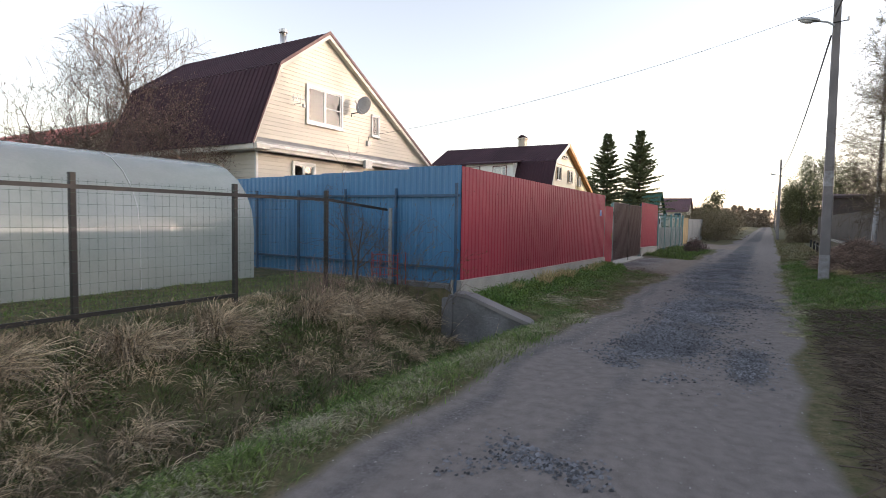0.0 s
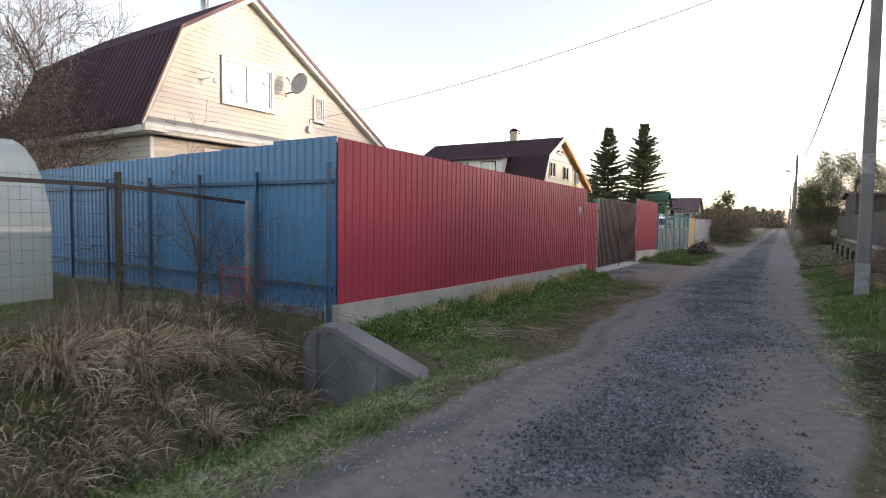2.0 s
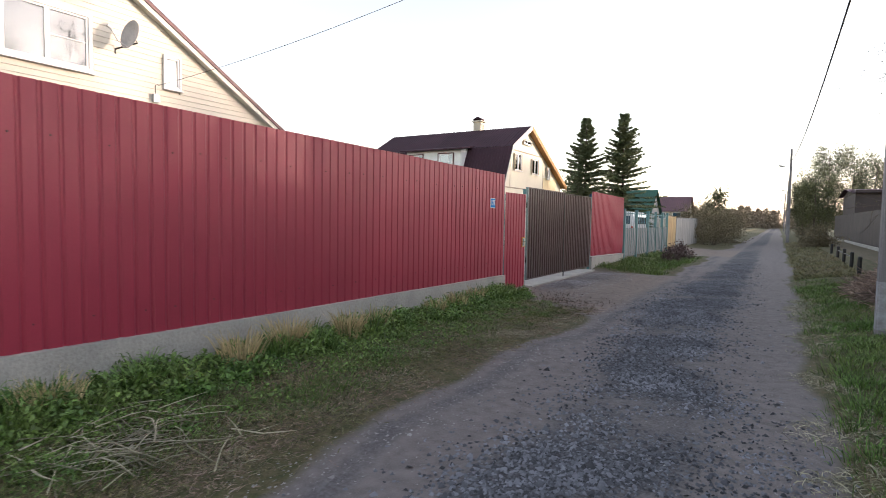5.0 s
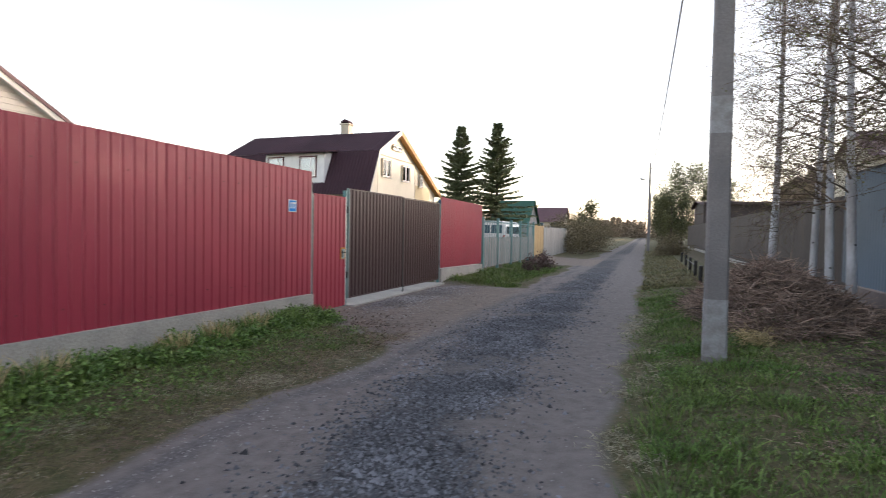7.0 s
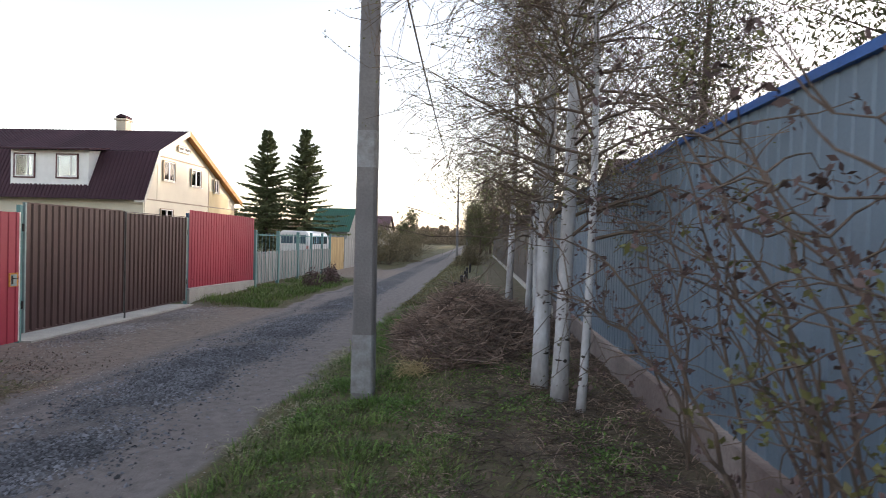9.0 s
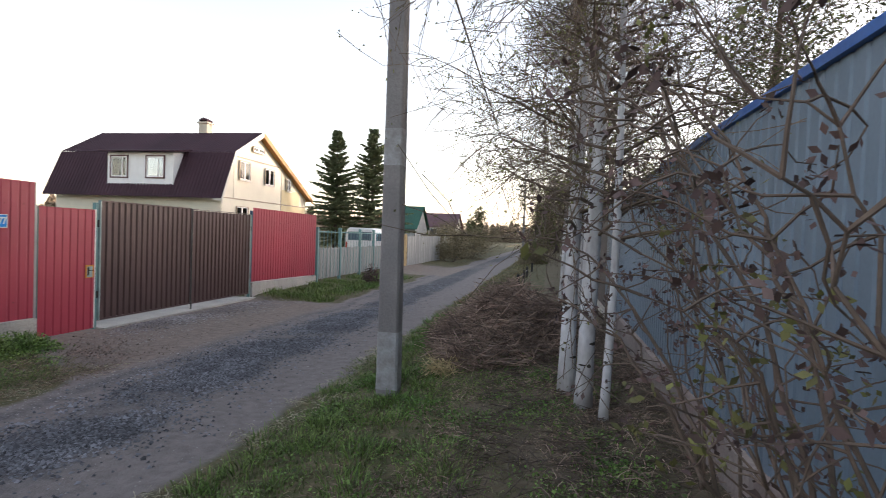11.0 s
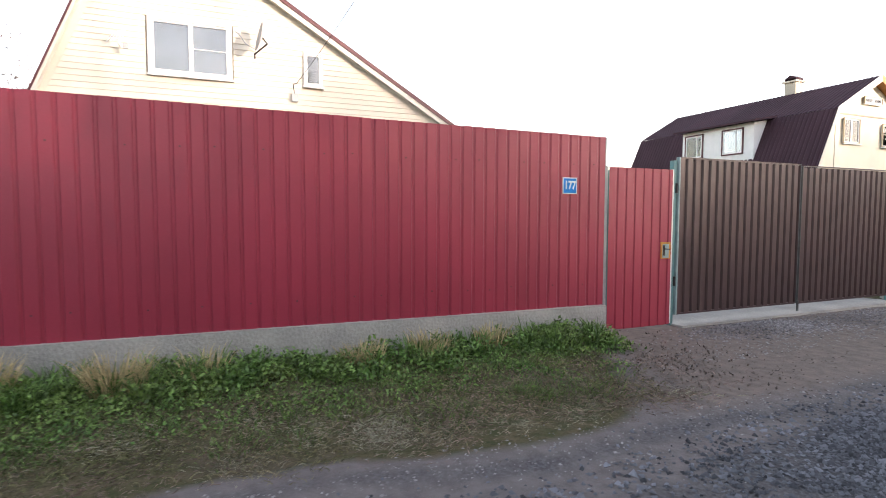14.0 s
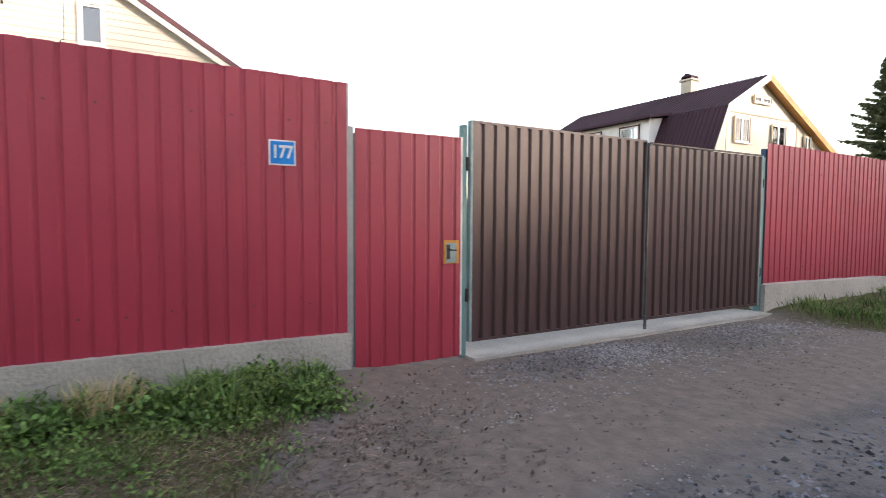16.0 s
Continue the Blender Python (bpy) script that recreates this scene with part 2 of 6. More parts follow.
def ground_mat():
    """Packed dirt, crushed stone, soil and turf, laid out by the sheet's own surface attributes and broken up by noise."""
    m = bpy.data.materials.new("ground")
    m.use_nodes = True
    N, L = m.node_tree.nodes, m.node_tree.links
    b = N["Principled BSDF"]
    geo = N.new("ShaderNodeNewGeometry")

    def noise_tex(scale, detail=6):
        n = N.new("ShaderNodeTexNoise")
        n.inputs["Scale"].default_value, n.inputs["Detail"].default_value = scale, detail
        L.new(geo.outputs["Position"], n.inputs[0])
        return n.outputs[0]

    def two(c1, c2, fac):
        x = N.new("ShaderNodeMix")
        x.data_type = "RGBA"
        for i, c in ((6, c1), (7, c2)):
            if isinstance(c, tuple):
                x.inputs[i].default_value = (*c, 1)
            else:
                L.new(c, x.inputs[i])
        L.new(fac, x.inputs[0])
        return x.outputs[2]

    def rng(src, lo, hi):
        r = N.new("ShaderNodeMapRange")
        r.inputs["From Min"].default_value, r.inputs["From Max"].default_value = lo, hi
        L.new(src, r.inputs[0])
        return r.outputs[0]

    def mask(name, spread=0.5):
        a = N.new("ShaderNodeAttribute")
        a.attribute_name = name
        s = N.new("ShaderNodeMath")
        s.operation = "MULTIPLY_ADD"
        L.new(big, s.inputs[0])
        s.inputs[1].default_value = spread
        L.new(a.outputs["Fac"], s.inputs[2])
        return rng(s.outputs[0], 0.5 + spread / 2 - 0.18, 0.5 + spread / 2 + 0.18)

    big, mid, fine, tiny = noise_tex(2.2), noise_tex(9), noise_tex(45), noise_tex(160, 3)
    dirt = two((0.205, 0.184, 0.174), (0.150, 0.134, 0.127), rng(mid, 0.35, 0.65))
    dirt = two(dirt, (0.24, 0.222, 0.212), rng(tiny, 0.56, 0.75))
    stone = two((0.042, 0.043, 0.047), (0.125, 0.13, 0.14), rng(fine, 0.40, 0.62))
    soil = two((0.10, 0.075, 0.055), (0.20, 0.16, 0.118), rng(fine, 0.35, 0.65))
    turf = two((0.065, 0.075, 0.030), (0.14, 0.115, 0.065), rng(mid, 0.35, 0.65))
    turf = two(turf, (0.045, 0.045, 0.022), rng(fine, 0.5, 0.75))
    sand = two((0.245, 0.203, 0.170), (0.18, 0.152, 0.132), rng(mid, 0.35, 0.65))
    c = two(dirt, stone, mask("stone"))
    c = two(c, sand, mask("sand"))
    c = two(c, turf, mask("turf"))
    c = two(c, soil, mask("soil"))
    L.new(c, b.inputs["Base Color"])
    b.inputs["Roughness"].default_value = 0.92
    b.inputs["Specular IOR Level"].default_value = 0.25
    bp, add = N.new("ShaderNodeBump"), N.new("ShaderNodeMath")
    add.operation = "ADD"
    L.new(fine, add.inputs[0]), L.new(mid, add.inputs[1])
    bp.inputs["Strength"].default_value, bp.inputs["Distance"].default_value = 0.5, 0.025
    L.new(add.outputs[0], bp.inputs["Height"])
    L.new(bp.outputs[0], b.inputs["Normal"])
    return m


# ---- building tools ----
class Soup:
    """Collects vertices and faces for one mesh."""

    def __init__(self):
        self.v, self.f = [], []

    def quad_strip(self, rings, closed=True, cap=True):
        n, base = len(rings[0]), len(self.v)
        for r in rings:
            self.v += [tuple(p) for p in r]
        for i in range(len(rings) - 1):
            for j in range(n if closed else n - 1):
                k = (j + 1) % n
                self.f.append((base + i * n + j, base + i * n + k, base + (i + 1) * n + k, base + (i + 1) * n + j))
        if cap and closed:
            self.f.append(tuple(base + j for j in reversed(range(n))))
            self.f.append(tuple(base + (len(rings) - 1) * n + j for j in range(n)))

    def box(self, lo, hi, ch=0.0):
        """An upright box; ch: the chamfer of its edges along z and its top."""
        (x0, y0, z0), (x1, y1, z1) = lo, hi
        if ch <= 0:
            r = lambda z, d=0: [(x0 + d, y0 + d, z), (x1 - d, y0 + d, z), (x1 - d, y1 - d, z), (x0 + d, y1 - d, z)]
            self.quad_strip([r(z0), r(z1)])
            return
        r = lambda z, d: [(x0 + ch, y0 + d, z), (x1 - ch, y0 + d, z), (x1 - d, y0 + ch, z), (x1 - d, y1 - ch, z), (x1 - ch, y1 - d, z), (x0 + ch, y1 - d, z), (x0 + d, y1 - ch, z), (x0 + d, y0 + ch, z)]
        self.quad_strip([r(z0, ch), r(z0 + ch, 0), r(z1 - ch, 0), r(z1, ch)])

    def tube(self, pts, radii, sides=4):
        rings = []
        pts = [Vector(p) for p in pts]
        for i, p in enumerate(pts):
            d = (pts[min(i + 1, len(pts) - 1)] - pts[max(i - 1, 0)])
            if d.length < 1e-6:
                d = Vector((0, 0, 1))
            d.normalize()
            a = d.cross(Vector((0.31, 0.95, 0.07)))
            if a.length < 1e-3:
                a = d.cross(Vector((1, 0, 0)))
            a.normalize()
            b = d.cross(a)
            r = radii[i] if not isinstance(radii, (int, float)) else radii
            rings.append([p + (a * math.cos(t) + b * math.sin(t)) * r for t in (2 * math.pi * k / sides for k in range(sides))])
        self.quad_strip(rings, True, sides > 3)

    def prism(self, outline, lo, hi, axis=0):
        """An outline in the two other axes, drawn out from lo to hi along axis."""
        put = {0: lambda s, p: (s, p[0], p[1]), 1: lambda s, p: (p[0], s, p[1]), 2: lambda s, p: (p[0], p[1], s)}[axis]
        self.quad_strip([[put(s, p) for p in outline] for s in (lo, hi)])

    def mesh(self, name, material, smooth=False):
        me = bpy.data.meshes.new(name)
        me.from_pydata(self.v, [], self.f)
        me.materials.append(material)
        bm = bmesh.new()
        bm.from_mesh(me)
        bmesh.ops.recalc_face_normals(bm, faces=bm.faces)
        bm.to_mesh(me)
        bm.free()
        if smooth:
            me.polygons.foreach_set("use_smooth", [True] * len(me.polygons))
        me.update()
        return me


def part(name, soup, material, parent=None, label="", smooth=False):
    me = soup if isinstance(soup, bpy.types.Mesh) else soup.mesh(name, material, smooth)
    ob = new(name, me)
    if parent:
        ob.parent = parent
    if label:
        ob["label"] = label
    return ob


def thing(name, label, category, group="", kind="", at=(0, 0, 0)):
    ob = new(name)
    ob.location = at
    ob.empty_display_size = 0.1
    return tagged(ob, label, category, group, kind)


def boxpart(name, lo, hi, material, parent, label="", ch=0.0):
    s = Soup()
    s.box(lo, hi, ch)
    return part(name, s, material, parent, label)


def sheet(origin, along, up, out, width, height, pitch=0.1375, depth=0.012, groove=0.30, thick=0.0015, top=None):
    """A trapezoid-ribbed metal sheet: flats with narrow grooves, along its width."""
    o, a, u, n = Vector(origin), Vector(along), Vector(up), Vector(out)
    prof, s = [], 0.0
    while s < width - 1e-6:
        g = groove * pitch
        for ds, d in ((0, 0), (pitch - g, 0), (pitch - g * 0.72, -depth), (pitch - g * 0.28, -depth)):
            if s + ds <= width + 1e-6:
                prof.append((s + ds, d))
        s += pitch
    prof.append((width, 0))
    soup = Soup()
    for side in (1, -1):
        k = len(prof)
        base = len(soup.v)
        for h in (0, height):
            soup.v += [tuple(o + a * w + u * h + n * (d + side * thick)) for w, d in prof]
        for i in range(k - 1):
            q = (base + i, base + i + 1, base + k + i + 1, base + k + i)
            soup.f.append(q if side > 0 else q[::-1])
    k = len(prof)
    for i in range(k - 1):
        for b in (0, k):
            soup.f.append((b + i, b + i + 1, 2 * k + b + i + 1, 2 * k + b + i))
    return soup


def blades(name, base, tip, bend, width, material, label, category, kind="stuff"):
    """Grass blades of three tapering lengths each: arrays of feet, tips and the middle's offset."""
    n = len(base)
    d = tip - base
    side = np.cross(d, np.random.normal(size=(n, 3)))
    side /= np.linalg.norm(side, axis=1, keepdims=True) + 1e-9
    side *= width[:, None] / 2
    p1, p2 = base + d * 0.35 + bend * 0.85, base + d * 0.72 + bend * 0.9
    v = np.stack([base - side, base + side, p1 - side * 0.9, p1 + side * 0.9, p2 - side * 0.6, p2 + side * 0.6, tip], 1).reshape(-1, 3)
    off = (np.arange(n) * 7)[:, None]
    quads = np.concatenate([np.array([[0, 1, 3, 2]]) + off, np.array([[2, 3, 5, 4]]) + off])
    tris = np.array([[4, 5, 6]]) + off
    return raw_mesh(name, v, quads, tris, material, label, category, kind)


def raw_mesh(name, v, quads, tris, material, label, category, kind="stuff"):
    me = bpy.data.meshes.new(name)
    me.vertices.add(len(v))
    me.vertices.foreach_set("co", np.ascontiguousarray(v, dtype=np.float32).ravel())
    loops = np.concatenate([quads.ravel(), tris.ravel()]).astype(np.int32)
    me.loops.add(len(loops))
    me.loops.foreach_set("vertex_index", loops)
    me.polygons.add(len(quads) + len(tris))
    starts = np.concatenate([np.arange(len(quads)) * 4, len(quads) * 4 + np.arange(len(tris)) * 3]).astype(np.int32)
    me.polygons.foreach_set("loop_start", starts)
    me.materials.append(material)
    me.update(calc_edges=True)
    me.validate()
    ob = new(name, me)
    if category:
        tagged(ob, label, category, "", kind)
    return ob


def leaves(centres, size, rng, flat=0.0, aspect=0.55):
    """Vertices and quads of small four-cornered leaves about the centres."""
    n = len(centres)
    a = rng.normal(size=(n, 3))
    a /= np.linalg.norm(a, axis=1, keepdims=True)
    b = np.cross(a, rng.normal(size=(n, 3)) + np.array([0, 0, flat]))
    b /= np.linalg.norm(b, axis=1, keepdims=True) + 1e-9
    s = (size * rng.uniform(0.6, 1.4, n))[:, None]
    v = np.stack([centres - a * s, centres - b * s * aspect, centres + a * s, centres + b * s * aspect], 1).reshape(-1, 3)
    q = np.arange(4 * n).reshape(n, 4)
    return v, q


NOTRI = np.zeros((0, 3), int)

# ---- ground ----
ROAD_Z = 0.22


def smooth(a, b, v):
    t = np.clip((np.asarray(v, float) - a) / (b - a), 0, 1)
    return t * t * (3 - 2 * t)


def wob(x, y, s, k=0.0):
    """Cheap smooth unevenness."""
    return np.sin(x * 2.1 * s + 1.3 * np.sin(y * 1.7 * s + k)) * np.sin(y * 1.9 * s + 1.1 * np.sin(x * 1.3 * s + k + 2))


def height(x, y):
    x, y = np.asarray(x, float), np.asarray(y, float)
    verge = np.interp(x, [-60, -4.3, -4.0, -2.9, -2.2, -1.6], [0.45, 0.42, 0.32, 0.22, 0.19, 0.22])
    ditch = np.interp(x, [-60, -6.2, -5.4, -4.8, -4.1, -3.5, -3.1, -2.5, -2.1, -1.7], [0.62, 0.60, 0.54, 0.25, -0.22, -0.48, -0.36, 0.10, 0.23, 0.22])
    k = smooth(7.07, 7.22, y)
    left = ditch * (1 - k) + verge * k
    inside = smooth(-4.0, -4.3, x)
    left = left * (1 - inside * k) + 0.5 * inside * k
    apron = smooth(16.6, 17.6, y) * (1 - smooth(22.6, 23.4, y))
    left = left * (1 - apron) + 0.23 * apron
    right = np.interp(x, [1.0, 1.5, 2.2, 3.5, 4.6, 60], [0.22, 0.30, 0.40, 0.52, 0.55, 0.6])
    fade = 0.45 + 0.55 * smooth(6, 11, y)
    right = 0.22 + (right - 0.22) * fade
    z = np.where(x < -1.6, left, np.where(x > 1.0, right, ROAD_Z))
    road = smooth(-1.9, -1.4, x) * (1 - smooth(0.8, 1.3, x))
    ruts = -0.018 * (np.exp(-((x + 1.25) / 0.22) ** 2) + np.exp(-((x - 0.55) / 0.25) ** 2)) + 0.012 * np.exp(-((x + 0.4) / 0.3) ** 2)
    z = z + road * (ruts + 0.006 * wob(x, y, 2.2) + 0.0015 * wob(x, y, 7.0, 1))
    rough_side = (1 - road) * (1 - 0.8 * apron)
    z = z + rough_side * (0.018 * wob(x, y, 1.6, 2) + 0.012 * wob(x, y, 4.5, 4)) * (np.abs(x) < 9)
    z = z + 0.075 * np.exp(-(((x + 3.40) / 0.2) ** 2 + ((y - 19.1) / 0.65) ** 2)) + 0.05 * np.exp(-(((x + 3.2) / 0.28) ** 2 + ((y - 21.8) / 0.7) ** 2))
    z = z + 0.50 * np.exp(-(((x - 2.85) / 0.85) ** 2 + ((y - 18.7) / 1.7) ** 2))
    return z


def stretch_axis(lo, hi, step, far):
    core = np.arange(lo, hi + 1e-6, step)
    grow, d = [], step
    p = hi
    while p < far:
        d *= 1.22
        p += d
        grow.append(p)
    g2, d, p = [], step, lo
    while p > -far:
        d *= 1.22
        p -= d
        g2.append(p)
    return np.concatenate([g2[::-1], core, grow])


gx, gy = stretch_axis(-6.4, 5.0, 0.085, 3500), stretch_axis(-3.5, 27.0, 0.11, 3500)
GX, GY = np.meshgrid(gx, gy)
gv = np.stack([GX.ravel(), GY.ravel(), height(GX, GY).ravel()], 1)
nx, ny = len(gx), len(gy)
ids = np.arange(nx * ny).reshape(ny, nx)
gq = np.stack([ids[:-1, :-1], ids[:-1, 1:], ids[1:, 1:], ids[1:, :-1]], -1).reshape(-1, 4)
ground = raw_mesh("ground", gv, gq, NOTRI, ground_mat(), "unpaved lane of packed dirt and crushed stone between grassy verges", "ground", "structure")
ground.data.polygons.foreach_set("use_smooth", [True] * len(gq))
X, Y = gv[:, 0], gv[:, 1]
# where the crushed stone lies: its middle line and half width along the lane
LANE_Y, LANE_MID, LANE_HALF = (4, 8, 12, 14, 17, 24), (-0.48, -0.38, -0.15, -0.38, -0.60, -0.5), (0.42, 0.52, 0.64, 0.58, 0.68, 0.6)
edge_l = -1.72 + 0.12 * np.sin(Y * 0.9) + 0.08 * np.sin(Y * 2.3)
edge_r = 1.02 + 0.10 * np.sin(Y * 0.7 + 1) + 0.06 * np.sin(Y * 2.7)
apron = smooth(16.3, 17.3, Y + 0.42 * (X + 4.0) + 0.22 * wob(X, Y, 1.3, 3)) * (1 - smooth(22.4, 23.6, Y)) * (X < -1)
side_lane = smooth(33.5, 35, Y) * (1 - smooth(40, 42, Y)) * (X < -1) * (X > -4.5)
turf = np.maximum(1 - smooth(-0.25, 0.2, X - edge_l), smooth(-0.2, 0.25, X - edge_r))
bare = smooth(16.1, 17.1, Y + 0.42 * (X + 4.0) + 0.22 * wob(X, Y, 1.3, 3)) * (1 - smooth(22.3, 23.5, Y + 0.2 * wob(X, Y, 1.3, 1))) * (X < -1)
turf = turf * (1 - np.maximum(bare, side_lane))
band = (0.72 + 0.25 * wob(X, Y, 0.9, 6)) * np.exp(-(((X - np.interp(Y, LANE_Y, LANE_MID)) / np.interp(Y, LANE_Y, LANE_HALF)) ** 4)) * smooth(4.4, 6.0, Y) + 0.75 * np.exp(-(((X - 0.5) / 0.24) ** 2)) * smooth(4.8, 5.4, Y) * (1 - smooth(6.5, 7.2, Y))
band = np.maximum(band, 0.42 * np.exp(-(((X + 0.5) / 0.25) ** 2)))
band = np.maximum(band, 0.5 * np.exp(-(((X - edge_l - 0.22) / 0.2) ** 2)))
band = np.maximum(band, 0.5 * np.exp(-(((X + 3.75) / 0.55) ** 4)) * smooth(17.9, 19.2, Y) * (1 - smooth(20.5, 22.5, Y)))
sand_m = np.maximum(np.maximum(apron * 0.75 * (1 - smooth(-1.9, -1.2, X)), side_lane), 0.35 * smooth(28, 45, Y) * (1 - smooth(0.8, 1.3, np.abs(X + 0.3) - 0.6)))
soil_m = np.maximum(0.62 * np.exp(-(((X - 2.9) / 1.3) ** 2 + ((Y - 18.6) / 3.2) ** 2)) + 0.5 * (X > 3.3) * (X < 4.6) * (Y > 11), 0.95 * np.exp(-(((X - 1.7) / 0.5) ** 2)) * (1 - smooth(7.0, 9.5, Y)))
soil_m = np.maximum(soil_m, (0.35 + 0.3 * wob(X, Y, 1.1, 5)) * (X < -1.9) * (X > -3.7) * (Y > 7.5) * (Y < 16.5))
soil_m = np.maximum(soil_m, 0.5 * smooth(2.2, 2.9, X) * (X < 4.6) * (Y > 8.5) * (Y < 17.5))
soil_m = np.maximum(soil_m, 0.42 * np.exp(-(((X + 3.9) / 1.0) ** 2)) * (Y < 7.3))
for name, values in (("turf", turf), ("stone", band), ("sand", sand_m), ("soil", soil_m)):
    ground.data.attributes.new(name, "FLOAT", "POINT").data.foreach_set("value", np.ascontiguousarray(values, dtype=np.float32))

# ---- red fence, wicket and gate along the lane ----
FX = -4.0


def fence_run(parent, y0, y1, zb, zt, material, wide=1.1, x=FX, out=(1, 0, 0)):
    """Ribbed sheets side by side from y0 to y1; zb, zt give the edge heights at a y."""
    y, i = y0, 0
    while y < y1 - 0.02:
        w = min(wide, y1 - y)
        z0, z1 = zb(y), zt(y)
        part("sheet", sheet((x + 0.0016 * (i % 2), y, z0 + 0.0015 * (i % 3)), (0, 1, (zt(y + 1) - zt(y))), (0, 0, 1), out, w + 0.01, z1 - z0), material, parent)
        y, i = y + w, i + 1


def screws(parent, y0, y1, rows, x=FX + 0.006, seed=3):
    rng = np.random.default_rng(seed)
    s = Soup()
    for z in rows:
        y = y0 + 0.1
        while y < y1:
            yy, zz = y + rng.uniform(-0.01, 0.01), z + rng.uniform(-0.015, 0.015)
            s.tube([(x, yy, zz), (x + 0.006, yy, zz)], [0.009, 0.007], 6)
            y += 0.1375 * rng.choice([2, 3, 4])
    tagged(part("screws", s, ROOF_EDGE, parent, "dark red screw heads"), kind="stuff")


fence = thing("metal_fence", "dark red ribbed sheet metal fence on a concrete plinth", "fence", at=(FX, 12, 0.3))
fence.location = (0, 0, 0)
bot = lambda y: float(np.interp(y, (7.4, 10, 13, 17), (0.675, 0.626, 0.605, 0.578)))
topz = lambda y: float(np.interp(y, (7.4, 10, 13, 17, 18), (2.680, 2.640, 2.612, 2.582, 2.574)))
fence_run(fence, 7.42, 16.98, bot, topz, RED)
screws(fence, 7.5, 16.9, (0.85, 2.25))
s = Soup()
s.prism([(7.36, -0.1), (17.0, -0.1), (17.0, bot(17.0) - 0.003), (13, bot(13) + 0.001), (10, bot(10) + 0.001), (7.36, bot(7.36) - 0.003)], FX - 0.16, FX + 0.055)
part("plinth", s, CONC, fence, "grey cast concrete plinth")
for y in (7.44, 9.9, 12.4, 14.8, 16.93):
    boxpart("post", (FX - 0.08, y - 0.03, 0.3), (FX - 0.02, y + 0.03, topz(y) - 0.05), BLUE_DK, fence)
for z in (0.85, 2.25):
    boxpart("rail", (FX - 0.06, 7.42, z - 0.02), (FX - 0.02, 16.95, z + 0.02), BLUE_DK, fence)
# light edge strip where the last sheet ends
boxpart("edge_strip", (FX - 0.03, 16.985, 0.55), (FX + 0.004, 17.0, topz(17)), FLASH, fence)

plate = thing("house_number_plate", "small blue enamel house number plate with white numerals", "sign")
boxpart("plate", (FX + 0.004, 16.375, 1.905), (FX + 0.010, 16.575, 2.095), SIGNWHITE, plate)
boxpart("field", (FX + 0.010, 16.387, 1.917), (FX + 0.012, 16.563, 2.083), SIGNBLUE, plate)
txt = bpy.data.curves.new("numerals", "FONT")
txt.offset = 0.004
txt.body, txt.size, txt.extrude, txt.align_x, txt.align_y = "177", 0.125, 0.001, "CENTER", "CENTER"
txt.materials.append(SIGNWHITE)
num = new("numerals", txt)
num.parent = plate
num.matrix_basis = pose(FX + 0.0135, 16.475, 2.002, 90, 0, 90) @ Matrix.Diagonal((0.85, 1.05, 1, 1))

wicket = thing("wicket_door", "closed dark red ribbed sheet metal wicket door", "door")
part("sheet", sheet((FX + 0.002, 17.052, 0.255), (0, 1, 0), (0, 0, 1), (1, 0, 0), 1.008, 1.985), RED, wicket)
boxpart("edge_strip", (FX - 0.03, 18.062, 0.265), (FX + 0.004, 18.080, 2.245), WHITEMETAL, wicket, "white edge strip")
boxpart("hinge_stile", (FX - 0.05, 17.045, 0.24), (FX - 0.005, 17.056, 2.2), TEAL, wicket)
for z in (0.45, 1.2, 2.1):
    boxpart("crossbar", (FX - 0.05, 17.06, z - 0.02), (FX - 0.018, 18.04, z + 0.02), TEAL, wicket)
lock = boxpart("lock_box", (FX + 0.004, 17.88, 1.11), (FX + 0.02, 18.035, 1.32), RUST, wicket, "rusty orange lock surround")
boxpart("lock_plate", (FX + 0.020, 17.90, 1.12), (FX + 0.024, 18.005, 1.295), PALETEAL, lock)
boxpart("opening", (FX + 0.0241, 17.905, 1.15), (FX + 0.026, 17.94, 1.28), DARKSTEEL, lock)
s = Soup()
s.tube([(FX + 0.024, 17.925, 1.235), (FX + 0.06, 17.925, 1.235), (FX + 0.06, 17.985, 1.23)], 0.007, 6)
part("handle", s, DARKSTEEL, lock)
wp = thing("gate_post", "grey square steel gate post", "post", "gate posts")
boxpart("tube", (FX - 0.075, 17.0, 0.1), (FX - 0.012, 17.045, 2.25), FLASH, wp)
for y in (18.105, 22.875):
    wp2 = thing("gate_post", "painted teal square steel gate post", "post", "gate posts")
    boxpart("tube", (FX - 0.08, y - 0.015, 0.1), (FX - 0.01, y + 0.03, 2.36), TEAL, wp2)
